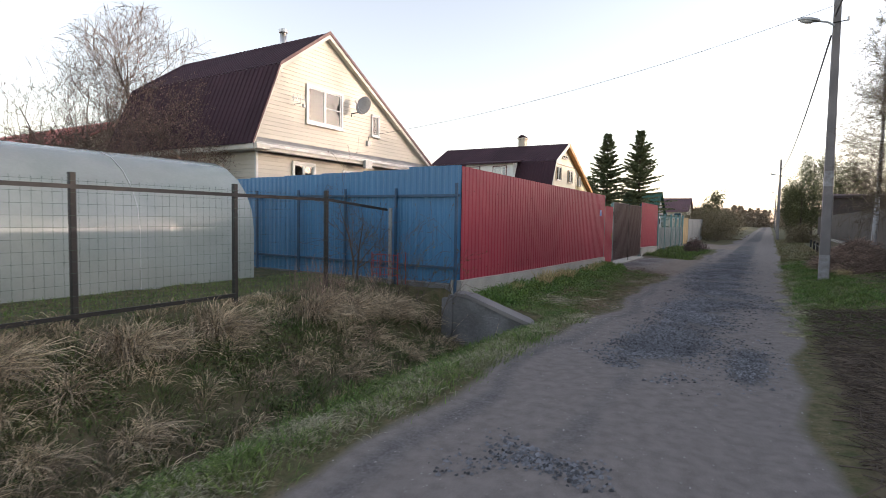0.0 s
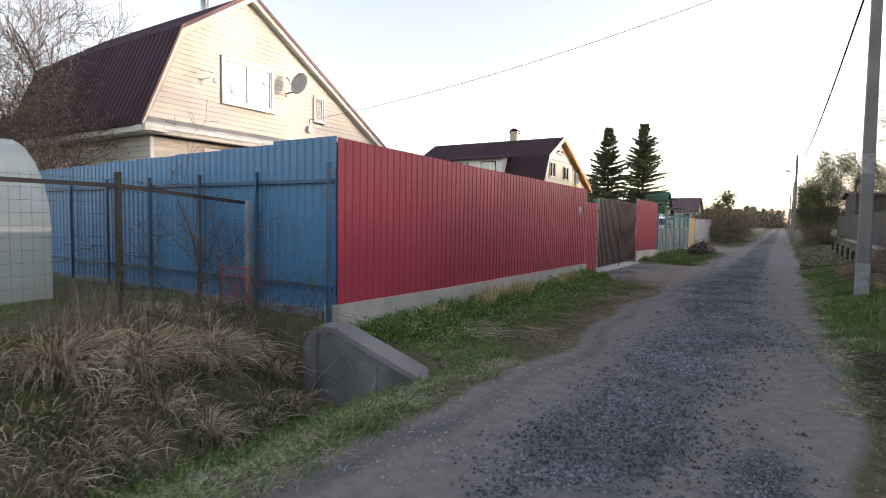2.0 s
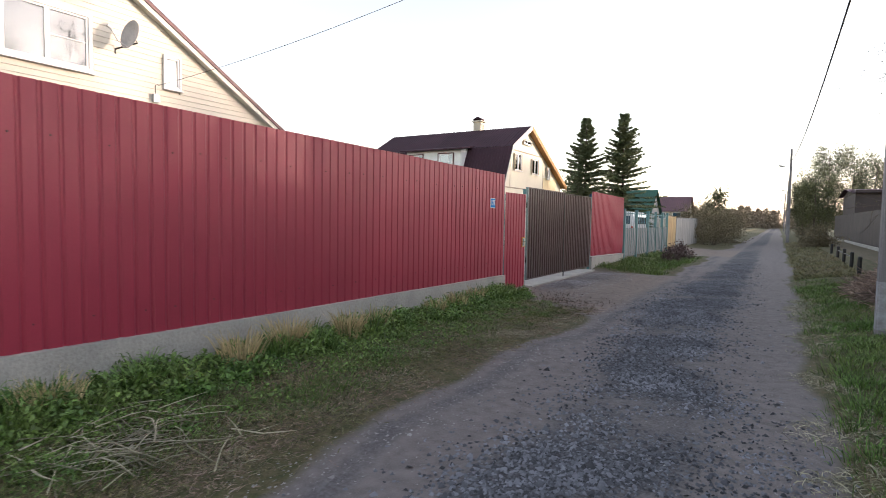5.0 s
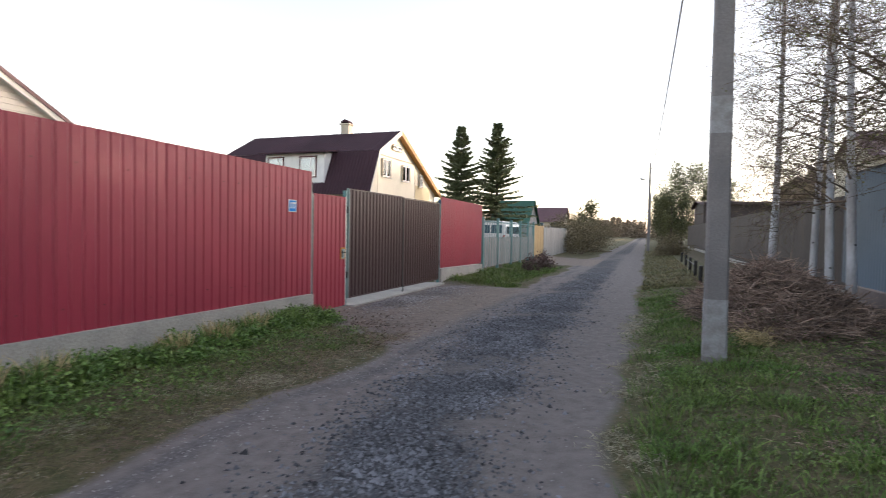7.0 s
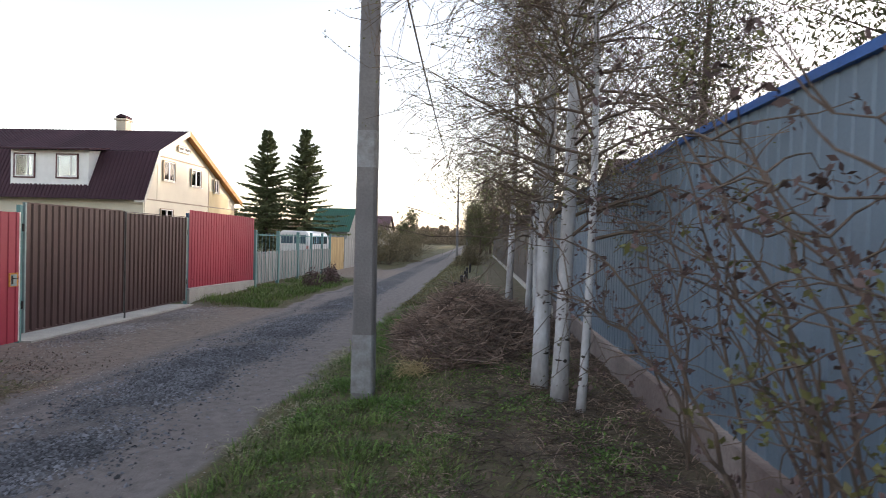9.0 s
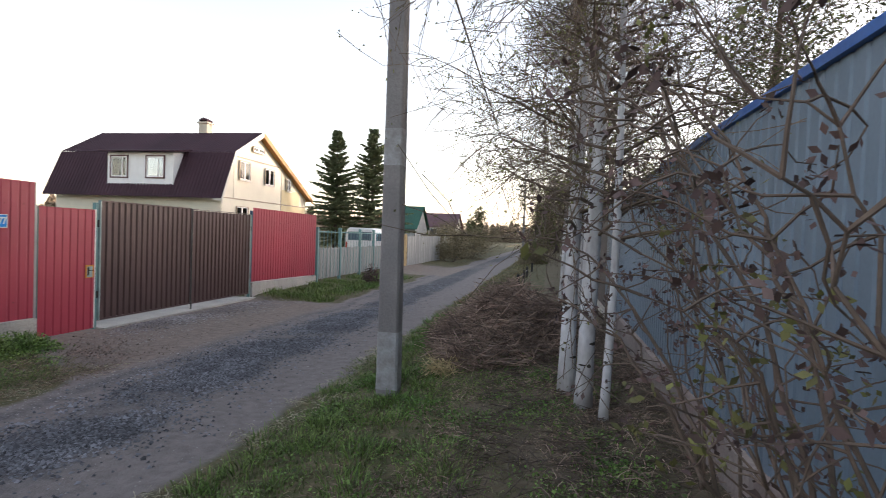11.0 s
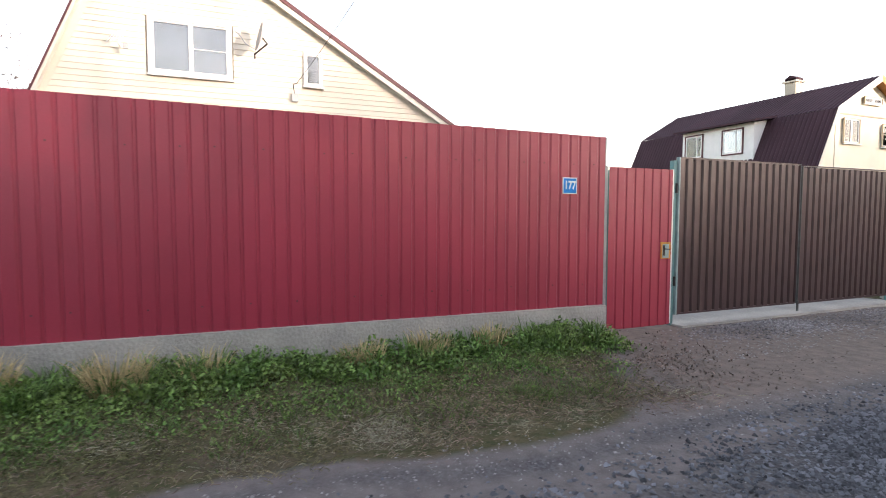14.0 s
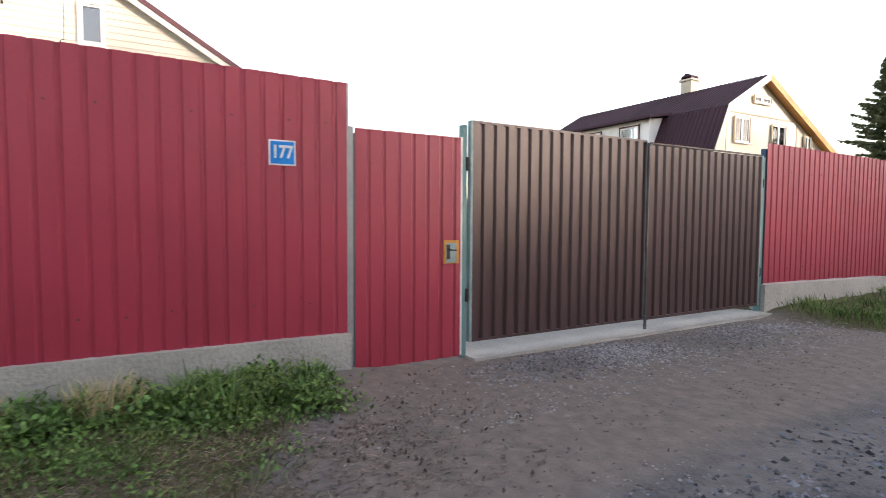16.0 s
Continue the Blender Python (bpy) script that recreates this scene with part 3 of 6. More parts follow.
for y0, y1, dz in ((18.16, 20.53, 0.0), (20.56, 22.83, -0.025)):
    gate = thing("gate_leaf", "closed dark brown ribbed sheet metal gate leaf", "gate", "gate leaves")
    part("sheet", sheet((FX + 0.004, y0 + 0.02, 0.385 + dz * 0.3), (0, 1, 0), (0, 0, 1), (1, 0, 0), y1 - y0 - 0.04, 2.01 + dz, pitch=0.1375, depth=0.026, groove=0.44), BROWN, gate)
    for ya, wd in ((y0, 0.03 if y0 < 19 else 0.016), (y1 - (0.03 if y0 > 19 else 0.016), 0.03 if y0 > 19 else 0.016)):
        boxpart("stile", (FX - 0.045, ya, 0.37 + dz * 0.3), (FX + 0.008, ya + wd, 2.405 + dz), PALETEAL if wd > 0.02 else DULLFRAME, gate, "pale teal steel frame tube", 0.004)
    for z in (0.37, 1.3, 2.385):
        boxpart("rail", (FX - 0.065 if z == 1.3 else FX - 0.045, y0 + 0.03, z + dz * 0.3), (FX - 0.024 if z == 1.3 else FX + 0.006, y1 - 0.03, z + 0.022 + dz * (0.3 if z < 1 else 1) - dz * 0.3), BROWN, gate)
    for z in (0.75, 1.95):
        yh = y0 - 0.02 if y0 < 19 else y1 + 0.02
        s = Soup()
        s.tube([(FX - 0.01, yh, z), (FX - 0.01, yh, z + 0.12)], 0.02, 8)
        part("hinge", s, DARKSTEEL, gate)
s = Soup()
s.prism([(18.12, 0.1), (22.88, 0.1), (22.88, 0.272), (20.6, 0.262), (18.12, 0.256)], FX - 0.45, FX + 0.17)
sill = part("gate_sill", s, CONC)
tagged(sill, "low cast concrete sill under the gate", "sill")
boxpart("drop_bolt", (FX + 0.008, 20.53, 0.262), (FX + 0.03, 20.555, 0.42), DULLFRAME, gate)

fence2 = thing("metal_fence", "dark red ribbed sheet metal fence panel on a concrete plinth", "fence")
fence_run(fence2, 22.93, 26.72, lambda y: 0.655 - 0.018 * (y - 22.9), lambda y: 2.56 - 0.010 * (y - 22.9), RED)
screws(fence2, 23.0, 26.6, (0.85, 2.2), seed=5)
s = Soup()
s.prism([(22.90, 0.0), (26.72, 0.0), (26.72, 0.57), (22.90, 0.64)], FX - 0.16, FX + 0.05)
part("plinth", s, CONC, fence2, "grey cast concrete plinth")
for y in (22.94, 26.66):
    boxpart("post", (FX - 0.08, y - 0.03, 0.3), (FX - 0.02, y + 0.03, 2.48), BLUE_DK, fence2)

# ---- blue side fence ----
bf = thing("metal_fence", "blue ribbed sheet metal side fence with steel rails", "fence")
x, i = FX - 0.004, 0
while x > -19:
    zt = 2.685 - 0.016 * (FX - x) + (0.012 if i == 0 else -0.012)
    part("sheet", sheet((x, 7.40 + 0.002 * (i % 2), 0.60 - 0.012 * (FX - x)), (-1, 0, 0), (0, 0, 1), (0, -1, 0), 1.11, zt - 0.60 + 0.012 * (FX - x), groove=0.62, depth=0.014), BLUE, bf)
    x, i = x - 1.1, i + 1
for z, nm in ((2.165, "rail"), (0.88, "rail")):
    boxpart(nm, (-19, 7.345, z - 0.022), (FX - 0.02, 7.385, z + 0.022), BLUE_DK, bf)
for xx in (-4.05, -5.35, -6.6, -7.9, -9.2, -10.5, -13):
    boxpart("post", (xx - 0.02, 7.30, 0.2), (xx + 0.02, 7.343, 2.30 if xx < -5 else 2.38), BLUE_DK, bf)
boxpart("plinth", (-19, 7.33, -0.2), (FX - 0.165, 7.50, 0.585), CONC_DK, bf, "dark concrete plinth")

# ---- concrete headwall of the ditch ----
hw = thing("headwall", "stained concrete headwall with a sloping wing over the ditch", "headwall")
s = Soup()
s.prism([(-4.0, -0.75), (-2.35, -0.75), (-2.35, 0.02), (-2.52, 0.09), (-3.0, 0.24), (-3.62, 0.44), (-3.84, 0.46), (-4.0, 0.46)], 7.02, 7.17, 1)
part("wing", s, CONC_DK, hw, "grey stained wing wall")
s = Soup()
s.prism([(-2.46, 0.075), (-2.43, 0.13), (-2.98, 0.30), (-3.60, 0.497), (-3.86, 0.515), (-3.86, 0.462), (-3.62, 0.444), (-3.0, 0.244), (-2.52, 0.094)], 6.98, 7.27, 1)
part("coping", s, POLE, hw, "pale worn coping slab")
s = Soup()
s.prism([(-4.10, -0.75), (-3.9, -0.75), (-3.9, 0.41), (-4.10, 0.40)], 6.97, 7.33, 1)
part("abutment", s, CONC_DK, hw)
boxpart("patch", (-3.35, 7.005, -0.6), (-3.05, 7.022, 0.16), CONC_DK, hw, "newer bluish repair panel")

# ---- welded mesh fence and greenhouse plot ----
MX = -5.55
POSTS = [-3.9, -1.9, 0.0, 1.95, 3.93, 5.68, 7.2]
mf = thing("mesh_fence", "welded wire mesh fence on dark steel posts", "fence")
for y in POSTS[:-1]:
    boxpart("post", (MX - 0.03, y - 0.03, 0.2), (MX + 0.03, y + 0.03, 2.18), DARKSTEEL, mf, "", 0.005)
boxpart("post", (MX + 0.12, 7.2, 0.3), (MX + 0.17, 7.25, 1.93), GREYBOARD, mf)
for y0, y1, z0, z1 in ((-3.9, 5.68, 2.03, 2.03), (5.68, 7.25, 2.03, 1.90), (-3.9, 3.9, 0.68, 0.68)):
    s = Soup()
    r = lambda y, z: [(MX + 0.031, y, z - 0.022), (MX + 0.058, y, z - 0.022), (MX + 0.058, y, z + 0.022), (MX + 0.031, y, z + 0.022)]
    s.quad_strip([r(y0, z0), r(y1, z1)])
    part("rail", s, DARKSTEEL, mf)
ys = POSTS
for a, b in zip(ys[:-1], ys[1:]):
    s = Soup()
    y = a + 0.05
    while y < b:
        s.tube([(MX + 0.028, y, 0.62), (MX + 0.028, y, 2.12)], 0.0016, 3)
        y += 0.09
    z = 0.65
    while z < 2.14:
        s.tube([(MX + 0.030, a, z), (MX + 0.030, b, z)], 0.0016, 3)
        z += 0.12
    part("wire_mesh", s, WIRE, mf)

gh = thing("greenhouse", "arched polycarbonate greenhouse with green steel hoops", "greenhouse")
GX0, GX1, GY1, GZ = -7.45, -10.45, 5.80, 0.55
arch = [(GX0, GZ), (GX0, GZ + 0.9)]
for k in range(0, 13):
    a = math.pi * k / 12
    arch.append(((GX0 + GX1) / 2 + 1.5 * math.cos(a), GZ + 0.95 + 1.28 * math.sin(a)))
arch += [(GX1, GZ + 0.9), (GX1, GZ)]
y = GY1
while y > -8:
    s = Soup()
    s.quad_strip([[(px, y - 2.08, pz) for px, pz in arch], [(px, y, pz) for px, pz in arch]], False, False)
    part("panel", s, POLYC, gh, "", True)
    y -= 2.1
s = Soup()
s.prism(arch, GY1 - 0.006, GY1 + 0.0, 1)
part("end_panel", s, POLYC, gh)
y = GY1 - 0.03
while y > -8:
    s = Soup()
    s.tube([((px - (GX0 + GX1) / 2) * 0.985 + (GX0 + GX1) / 2, y, GZ + (pz - GZ) * 0.985) for px, pz in arch], 0.017, 5)
    part("hoop", s, GREENSTEEL, gh)
    y -= 1.05
y = GY1 - 2.09
while y > -8:
    s = Soup()
    s.quad_strip([[(px * 1.0, yy, pz + 0.004) for px, pz in [((q[0] - (GX0 + GX1) / 2) * 1.004 + (GX0 + GX1) / 2, q[1] + 0.003) for q in arch]] for yy in (y - 0.009, y + 0.009)], False, False)
    part("joint_strip", s, LAMPGREY, gh)
    y -= 2.1
boxpart("base_beam", (GX0 - 0.02, -8, 0.42), (GX0 + 0.03, GY1 + 0.02, 0.60), GREYBOARD, gh)
boxpart("base_beam", (GX1, GY1 - 0.02, 0.42), (GX0, GY1 + 0.03, 0.60), GREYBOARD, gh)

# a red wire crate leaning by the side fence
crate = thing("wire_crate", "rusty red wire garden crate among dry stems", "crate")
s = Soup()
for k in range(7):
    s.tube([(-5.05 - 0.09 * k, 6.95, 0.68), (-5.05 - 0.09 * k, 6.98, 1.10)], 0.006, 4)
for k in range(4):
    s.tube([(-5.03, 6.96, 0.72 + 0.12 * k), (-5.62, 6.96, 0.72 + 0.12 * k)], 0.006, 4)
part("front_grid", s, REDWIRE, crate)
s = Soup()
for xx in (-5.03, -5.62):
    s = Soup()
    s.tube([(xx, 6.96, 0.55), (xx, 6.96, 1.12), (xx, 7.2, 1.12), (xx, 7.2, 0.55)], 0.010, 5)
    part("leg", s, REDWIRE, crate)

# ---- lamp poles and cables ----
def lamp_pole(x, y, zg, lean=(0, 0), lamp=True, h=7.95):
    th = thing("street_lamp", "tapered concrete street lamp pole with a grey lamp head", "street lamp", "lamp poles along the lane")
    s = Soup()
    rings = []
    for k in range(7):
        t = k / 6
        wx, wy = 0.115 - 0.045 * t, 0.10 - 0.035 * t
        cx, cy, z = x + lean[0] * t, y + lean[1] * t, zg - 0.3 + (h + 0.3) * t
        c = 0.02
        rings.append([(cx - wx + c, cy - wy, z), (cx + wx - c, cy - wy, z), (cx + wx, cy - wy + c, z), (cx + wx, cy + wy - c, z), (cx + wx - c, cy + wy, z), (cx - wx + c, cy + wy, z), (cx - wx, cy + wy - c, z), (cx - wx, cy - wy + c, z)])
    s.quad_strip(rings)
    part("pole", s, POLE, th)
    at = lambda z: (x + lean[0] * (z - zg) / h, y + lean[1] * (z - zg) / h, z)
    if lamp:
        zl = zg + h * 0.80
        px, py, _ = at(zl)
        s = Soup()
        s.tube([(px - 0.05, py - 0.10, zl - 0.1), (px - 0.2, py - 0.13, zl), (px - 0.42, py - 0.14, zl + 0.06)], 0.022, 8)
        part("arm", s, LAMPGREY, th)
        s = Soup()
        rings = []
        for t, w, hh in ((0, 0.05, 0.045), (0.15, 0.085, 0.065), (0.45, 0.12, 0.08), (0.8, 0.105, 0.07), (1, 0.04, 0.03)):
            cx, cz = px - 0.36 - 0.46 * t, zl + 0.05 + 0.10 * t
            rings.append([(cx, py - 0.14 + w * math.cos(a), cz + hh * max(math.sin(a), -0.25)) for a in (2 * math.pi * q / 12 for q in range(12))])
        s.quad_strip(rings)
        head = part("lamp_head", s, LAMPGREY, th, "", True)
        s = Soup()
        rings = []
        for t, w, d in ((0.3, 0.06, 0.02), (0.4, 0.09, 0.05), (0.65, 0.09, 0.06), (0.9, 0.05, 0.03)):
            cx, cz = px - 0.36 - 0.46 * t, zl + 0.03 + 0.10 * t
            rings.append([(cx, py - 0.14 + w * math.cos(a), cz - d * abs(math.sin(a))) for a in (math.pi + math.pi * q / 8 for q in range(9))])
        s.quad_strip(rings, True)
        part("lens", s, LAMPLENS, head, "cloudy glass lens", True)
        for zz, sx in ((zl - 0.02, 0.22), (zl + 0.62, 0.26), (zl + 0.95, 0.26)):
            qx, qy, _ = at(zz)
            s = Soup()
            s.tube([(qx - 0.08, qy - 0.09, zz), (qx + sx, qy - 0.09, zz + 0.01)], 0.012, 6)
            part("bracket", s, DARKSTEEL, th)
            s = Soup()
            s.tube([(qx + sx, qy - 0.09, zz), (qx + sx, qy - 0.09, zz + 0.03), (qx + sx, qy - 0.09, zz + 0.06), (qx + sx, qy - 0.09, zz + 0.09)], [0.02, 0.03, 0.02, 0.028], 8)
            part("insulator", s, WHITE, th)
    return th, at


pole_a, at_a = lamp_pole(1.86, 15.78, 0.40, (-0.04, 0.02))
for z0, z1 in ((0.40, 1.0), (2.72, 3.10)):
    s = Soup()
    rings = []
    for z in (z0, z1):
        t = (z - 0.12) / 8.25
        wx, wy = 0.1165 - 0.045 * t, 0.1015 - 0.035 * t
        cx, cy = 1.86 - 0.04 * t, 15.78 + 0.02 * t
        c = 0.02
        rings.append([(cx - wx + c, cy - wy, z), (cx + wx - c, cy - wy, z), (cx + wx, cy - wy + c, z), (cx + wx, cy + wy - c, z), (cx + wx - c, cy + wy, z), (cx - wx + c, cy + wy, z), (cx - wx, cy + wy - c, z), (cx - wx, cy - wy + c, z)])
    s.quad_strip(rings)
    part("paint_band", s, PAINTED, pole_a, "worn whitewash band")
pole_b, at_b = lamp_pole(1.30, 57.0, 0.35, (-0.03, 0), True, 7.2)
pole_c, at_c = lamp_pole(1.5, 92.0, 0.35, (0.05, 0), True, 7.2)
pole_d, at_d = lamp_pole(1.5, 128.0, 0.35, (0, 0), True, 7.2)


def cable(name, a, b, sag, r, label):
    a, b = Vector(a), Vector(b)
    s = Soup()
    pts = [a.lerp(b, k / 24) + Vector((0, 0, -sag * 4 * (k / 24) * (1 - k / 24))) for k in range(25)]
    s.tube(pts, r, 5)
    return tagged(part(name, s, BLACKCABLE), label, "cable")


cable("service_cable", (-11.78, 14.48, 4.68), (1.76, 15.70, 7.15), 0.35, 0.005, "thin supply cable from the lamp pole to the cream house")
cable("overhead_cable", (1.72, 15.68, 6.42), (1.26, 56.9, 6.6), 0.75, 0.02, "black twisted overhead cable between lamp poles")
cable("overhead_cable", (1.26, 57.1, 6.6), (1.5, 92, 6.4), 0.5, 0.02, "black twisted overhead cable between lamp poles")
cable("overhead_cable", (1.5, 92, 6.4), (1.5, 128, 6.4), 0.5, 0.02, "black twisted overhead cable between lamp poles")
cable("overhead_cable", (1.78, 15.75, 6.9), (2.5, -28, 7.0), 0.6, 0.02, "black twisted overhead cable between lamp poles")


# ---- houses ----
def window(parent, y0, y1, z0, z1, x, split=0.5, trim=0.09, curtain=True, cross=True, facing=1, trim_mat=None, room=None):
    """A window in a wall that faces +x: casing, sashes, panes and what is behind them."""
    w = new("window")
    w.parent = parent
    f = facing
    s = Soup()
    for lo, hi in (((y0, z1 - trim), (y1, z1)), ((y0, z0), (y1, z0 + trim)), ((y0, z0 + trim), (y0 + trim, z1 - trim)), ((y1 - trim, z0 + trim), (y1, z1 - trim))):
        s.box((x, lo[0], lo[1]), (x + 0.05, hi[0], hi[1]))
    part("casing", s, trim_mat or WHITE, w)
    a0, a1, b0, b1 = y0 + trim, y1 - trim, z0 + trim, z1 - trim
    ym = a0 + (a1 - a0) * split
    s = Soup()
    t = 0.045
    for lo, hi in (((a0, b1 - t), (a1, b1)), ((a0, b0), (a1, b0 + t)), ((a0, b0 + t), (a0 + t, b1 - t)), ((a1 - t, b0 + t), (a1, b1 - t))) + ((((ym - t, b0 + t), (ym + t, b1 - t)),) if split < 0.99 else ()):
        s.box((x - 0.03, lo[0], lo[1]), (x + 0.02, hi[0], hi[1]))
    if cross:
        s.box((x - 0.02, ym + t, (b0 + b1) / 2 - 0.012), (x + 0.012, a1 - t, (b0 + b1) / 2 + 0.012))
    part("sash", s, WHITE, w)
    for ya, yb in ((a0 + t, ym - t), (ym + t, a1 - t)) if split < 0.99 else ((a0 + t, a1 - t),):
        p = boxpart("pane", (x - 0.008, ya, b0 + t), (x - 0.002, yb, b1 - t), PANE, w)
        p.visible_shadow = False
    boxpart("room", (x - 0.056, a0, b0), (x - 0.046, a1, b1), room or INSIDE, w)
    if curtain:
        boxpart("curtain", (x - 0.042, a0, b0), (x - 0.036, a0 + (ym - a0) * 0.45, b1), CURTAIN, w)
    boxpart("sill", (x, y0 - 0.03, z0 - 0.03), (x + 0.09, y1 + 0.03, z0 - 0.002), WHITE, w)
    return w


def inset_y(profile, z, margin):
    """The span in y of the gable outline at height z."""
    ys = []
    for (ya, za), (yb, zb) in zip(profile[:-1], profile[1:]):
        if (za - z) * (zb - z) <= 0 and za != zb:
            ys.append(ya + (yb - ya) * (z - za) / (zb - za))
    return min(ys) + margin, max(ys) - margin


def roof_sheets(parent, profile, x0, x1, material, pitch=0.2, hip=0.0, over=0.03):
    """Ribbed roof sheets laid on each slope of the outline (y, z), from x1 (back) to x0 (front)."""
    for i, ((ya, za), (yb, zb)) in enumerate(zip(profile[:-1], profile[1:])):
        d = Vector((0, yb - ya, zb - za))
        ln = d.length
        d.normalize()
        n = Vector((0, -d.z, d.y))
        if n.z < 0:
            n = -n
        x = x1
        while x < x0 - 0.05:
            w = min(2.4, x0 - x)
            part("roof_sheet", sheet(Vector((x, ya, za)) + n * (over + 0.003 * (i % 2)), (1, 0, 0), d, n, w + 0.01, ln, pitch, 0.022, 0.5), material, parent)
            x += w


# the cream gambrel house behind the fence
house = thing("house", "cream clad gambrel house with dark brown roof", "house")
SET_BACK = (0.08, -0.20, 0.0)
house.location = SET_BACK
HX, HB = -12.0, -19.6
prof = [(9.48, 3.75), (10.48, 6.16), (12.52, 7.62), (18.86, 3.84)]
gable = [(10.0, 3.7)] + [(9.70, 3.90), (10.64, 6.05), (12.55, 7.45), (18.50, 3.95)] + [(18.37, 3.7)]
s = Soup()
s.prism([(10.0, 3.6), (18.37, 3.6), (18.37, 3.85), (12.55, 7.38), (10.70, 6.0), (10.0, 3.9)], HB + 0.3, HX - 0.06)
part("wall", s, SIDING, house)
s = Soup()
s.prism([(10.0, 0.5), (18.37, 0.5), (18.37, 3.6), (10.0, 3.6)], HB + 0.3, HX - 0.31)
part("wall", s, SIDING, house)
HOLES = ((11.62, 13.35, 4.64, 5.87), (14.89, 15.31, 4.69, 5.47))
LOWER_HOLES = ((11.32, 12.28, 2.62, 3.43), (13.62, 14.28, 2.62, 3.33))


def spans(y0, y1, z, holes):
    """The stretches of a board at height z that lie beside the window holes."""
    cuts = sorted((a, b) for a, b, lo, hi in holes if lo - 0.06 < z + 0.06 < hi)
    for a, b in cuts:
        yield y0, a
        y0 = b
    yield y0, y1
z = 3.98
while z < 7.29:
    zz = min(z + 0.125, 7.40)
    a0, a1 = inset_y([(9.70, 3.88)] + gable[2:5], z, 0.02)
    b0, b1 = inset_y([(9.70, 3.88)] + gable[2:5], zz, 0.02)
    for k0, k1 in spans(a0, a1, z, HOLES):
        t0, t1 = (b0 if k0 == a0 else k0), (b1 if k1 == a1 else k1)
        s = Soup()
        s.quad_strip([[(HX - 0.055, ya, z), (HX - 0.010, ya, z), (HX - 0.010, ya, z + 0.008), (HX + 0.003, ya, z + 0.012), (HX - 0.012, yt, zz), (HX - 0.055, yt, zz)] for ya, yt in ((k0, t0), (k1, t1))])
        part("siding_board", s, SIDING, house)
    z += 0.125
z = 1.6
while z < 3.6:
    for k0, k1 in spans(10.0, 18.37, z, LOWER_HOLES):
        s = Soup()
        s.quad_strip([[(HX - 0.305, yy, z), (HX - 0.27, yy, z), (HX - 0.27, yy, z + 0.013), (HX - 0.243, yy, z + 0.015), (HX - 0.26, yy, z + 0.125), (HX - 0.305, yy, z + 0.125)] for yy in (k0, k1)])
        part("siding_board", s, SIDING, house)
    s = Soup()
    s.quad_strip([[(xx, 9.995, z), (xx, 9.965, z), (xx, 9.965, z + 0.013), (xx, 9.94, z + 0.015), (xx, 9.957, z + 0.125), (xx, 9.995, z + 0.125)] for xx in (HX - 0.26, HB + 0.3)])
    part("siding_board", s, SIDING, house)
    z += 0.125
for yy in (9.95, 18.34):
    boxpart("corner_trim", (HX - 0.29, yy - 0.02, 0.5), (HX - 0.235, yy + 0.06, 3.72), WHITE, house)
# lower front wall sits back under the gable
s = Soup()
s.prism([(9.55, 3.60), (18.9, 3.60), (18.9, 3.72), (9.55, 3.72)], HX - 0.3, HX + 0.17)
part("soffit", s, SOFFIT, house)
s = Soup()
s.quad_strip([[(HX - 0.02, yy, 3.98), (HX + 0.18, yy, 3.84), (HX + 0.18, yy, 3.80), (HX - 0.02, yy, 3.75)] for yy in (9.6, 18.9)])
part("flashing", s, FLASH, house, "grey metal ledge across the gable")
boxpart("gutter_edge", (HX + 0.18, 9.55, 3.70), (HX + 0.215, 18.85, 3.79), WHITEMETAL, house)
roof_sheets(house, prof, HX + 0.19, HB, ROOF)
# boards that close the gable against the roof
for (ya, za), (yb, zb) in zip(prof[:-1], prof[1:]):
    inner = [(y + (13.2 - y) * 0.13, z + (4.6 - z) * 0.13 if z > 4 else max(z, 3.86)) for y, z in ((ya, za), (yb, zb))]
    s = Soup()
    s.quad_strip([[(xx, *inner[0]), (xx, *inner[1]), (xx, yb, zb - 0.03), (xx, ya, za - 0.03)] for xx in (HX - 0.058, HX - 0.017)])
    part("rake_lining", s, SIDING, house)
# soffit boards, rakes and their dark metal edge
for (ya, za), (yb, zb) in zip(prof[:-1], prof[1:]):
    s = Soup()
    s.quad_strip([[(xx, ya, za - 0.13), (xx, yb, zb - 0.13), (xx, yb, zb - 0.02), (xx, ya, za - 0.02)] for xx in (HX - 0.1, HX + 0.15)])
    part("rake_soffit", s, SOFFIT, house)
    s = Soup()
    s.quad_strip([[(xx, ya, za - 0.16), (xx, yb, zb - 0.16), (xx, yb, zb - 0.015), (xx, ya, za - 0.015)] for xx in (HX + 0.155, HX + 0.185)])
    part("rake_board", s, SOFFIT, house)
    s = Soup()
    s.quad_strip([[(xx, ya, za - 0.03), (xx, yb, zb - 0.03), (xx, yb, zb + 0.075), (xx, ya, za + 0.075)] for xx in (HX + 0.187, HX + 0.21)])
    part("rake_trim", s, ROOF_EDGE, house, "maroon metal rake trim")
s = Soup()
s.prism([(9.52, 3.62), (10.0, 3.62), (10.0, 3.72), (9.52, 3.76)], HB, HX + 0.3)
part("eave_soffit", s, SOFFIT, house)
window(house, 11.66, 13.32, 4.65, 5.87, HX + 0.004, 0.5, 0.075, False)
window(house, 14.88, 15.32, 4.68, 5.475, HX + 0.004, 1.0, 0.04, False, False, room=DARKROOM)
window(house, 11.3, 12.3, 2.6, 3.45, HX - 0.24, 0.5, 0.08, False, False)
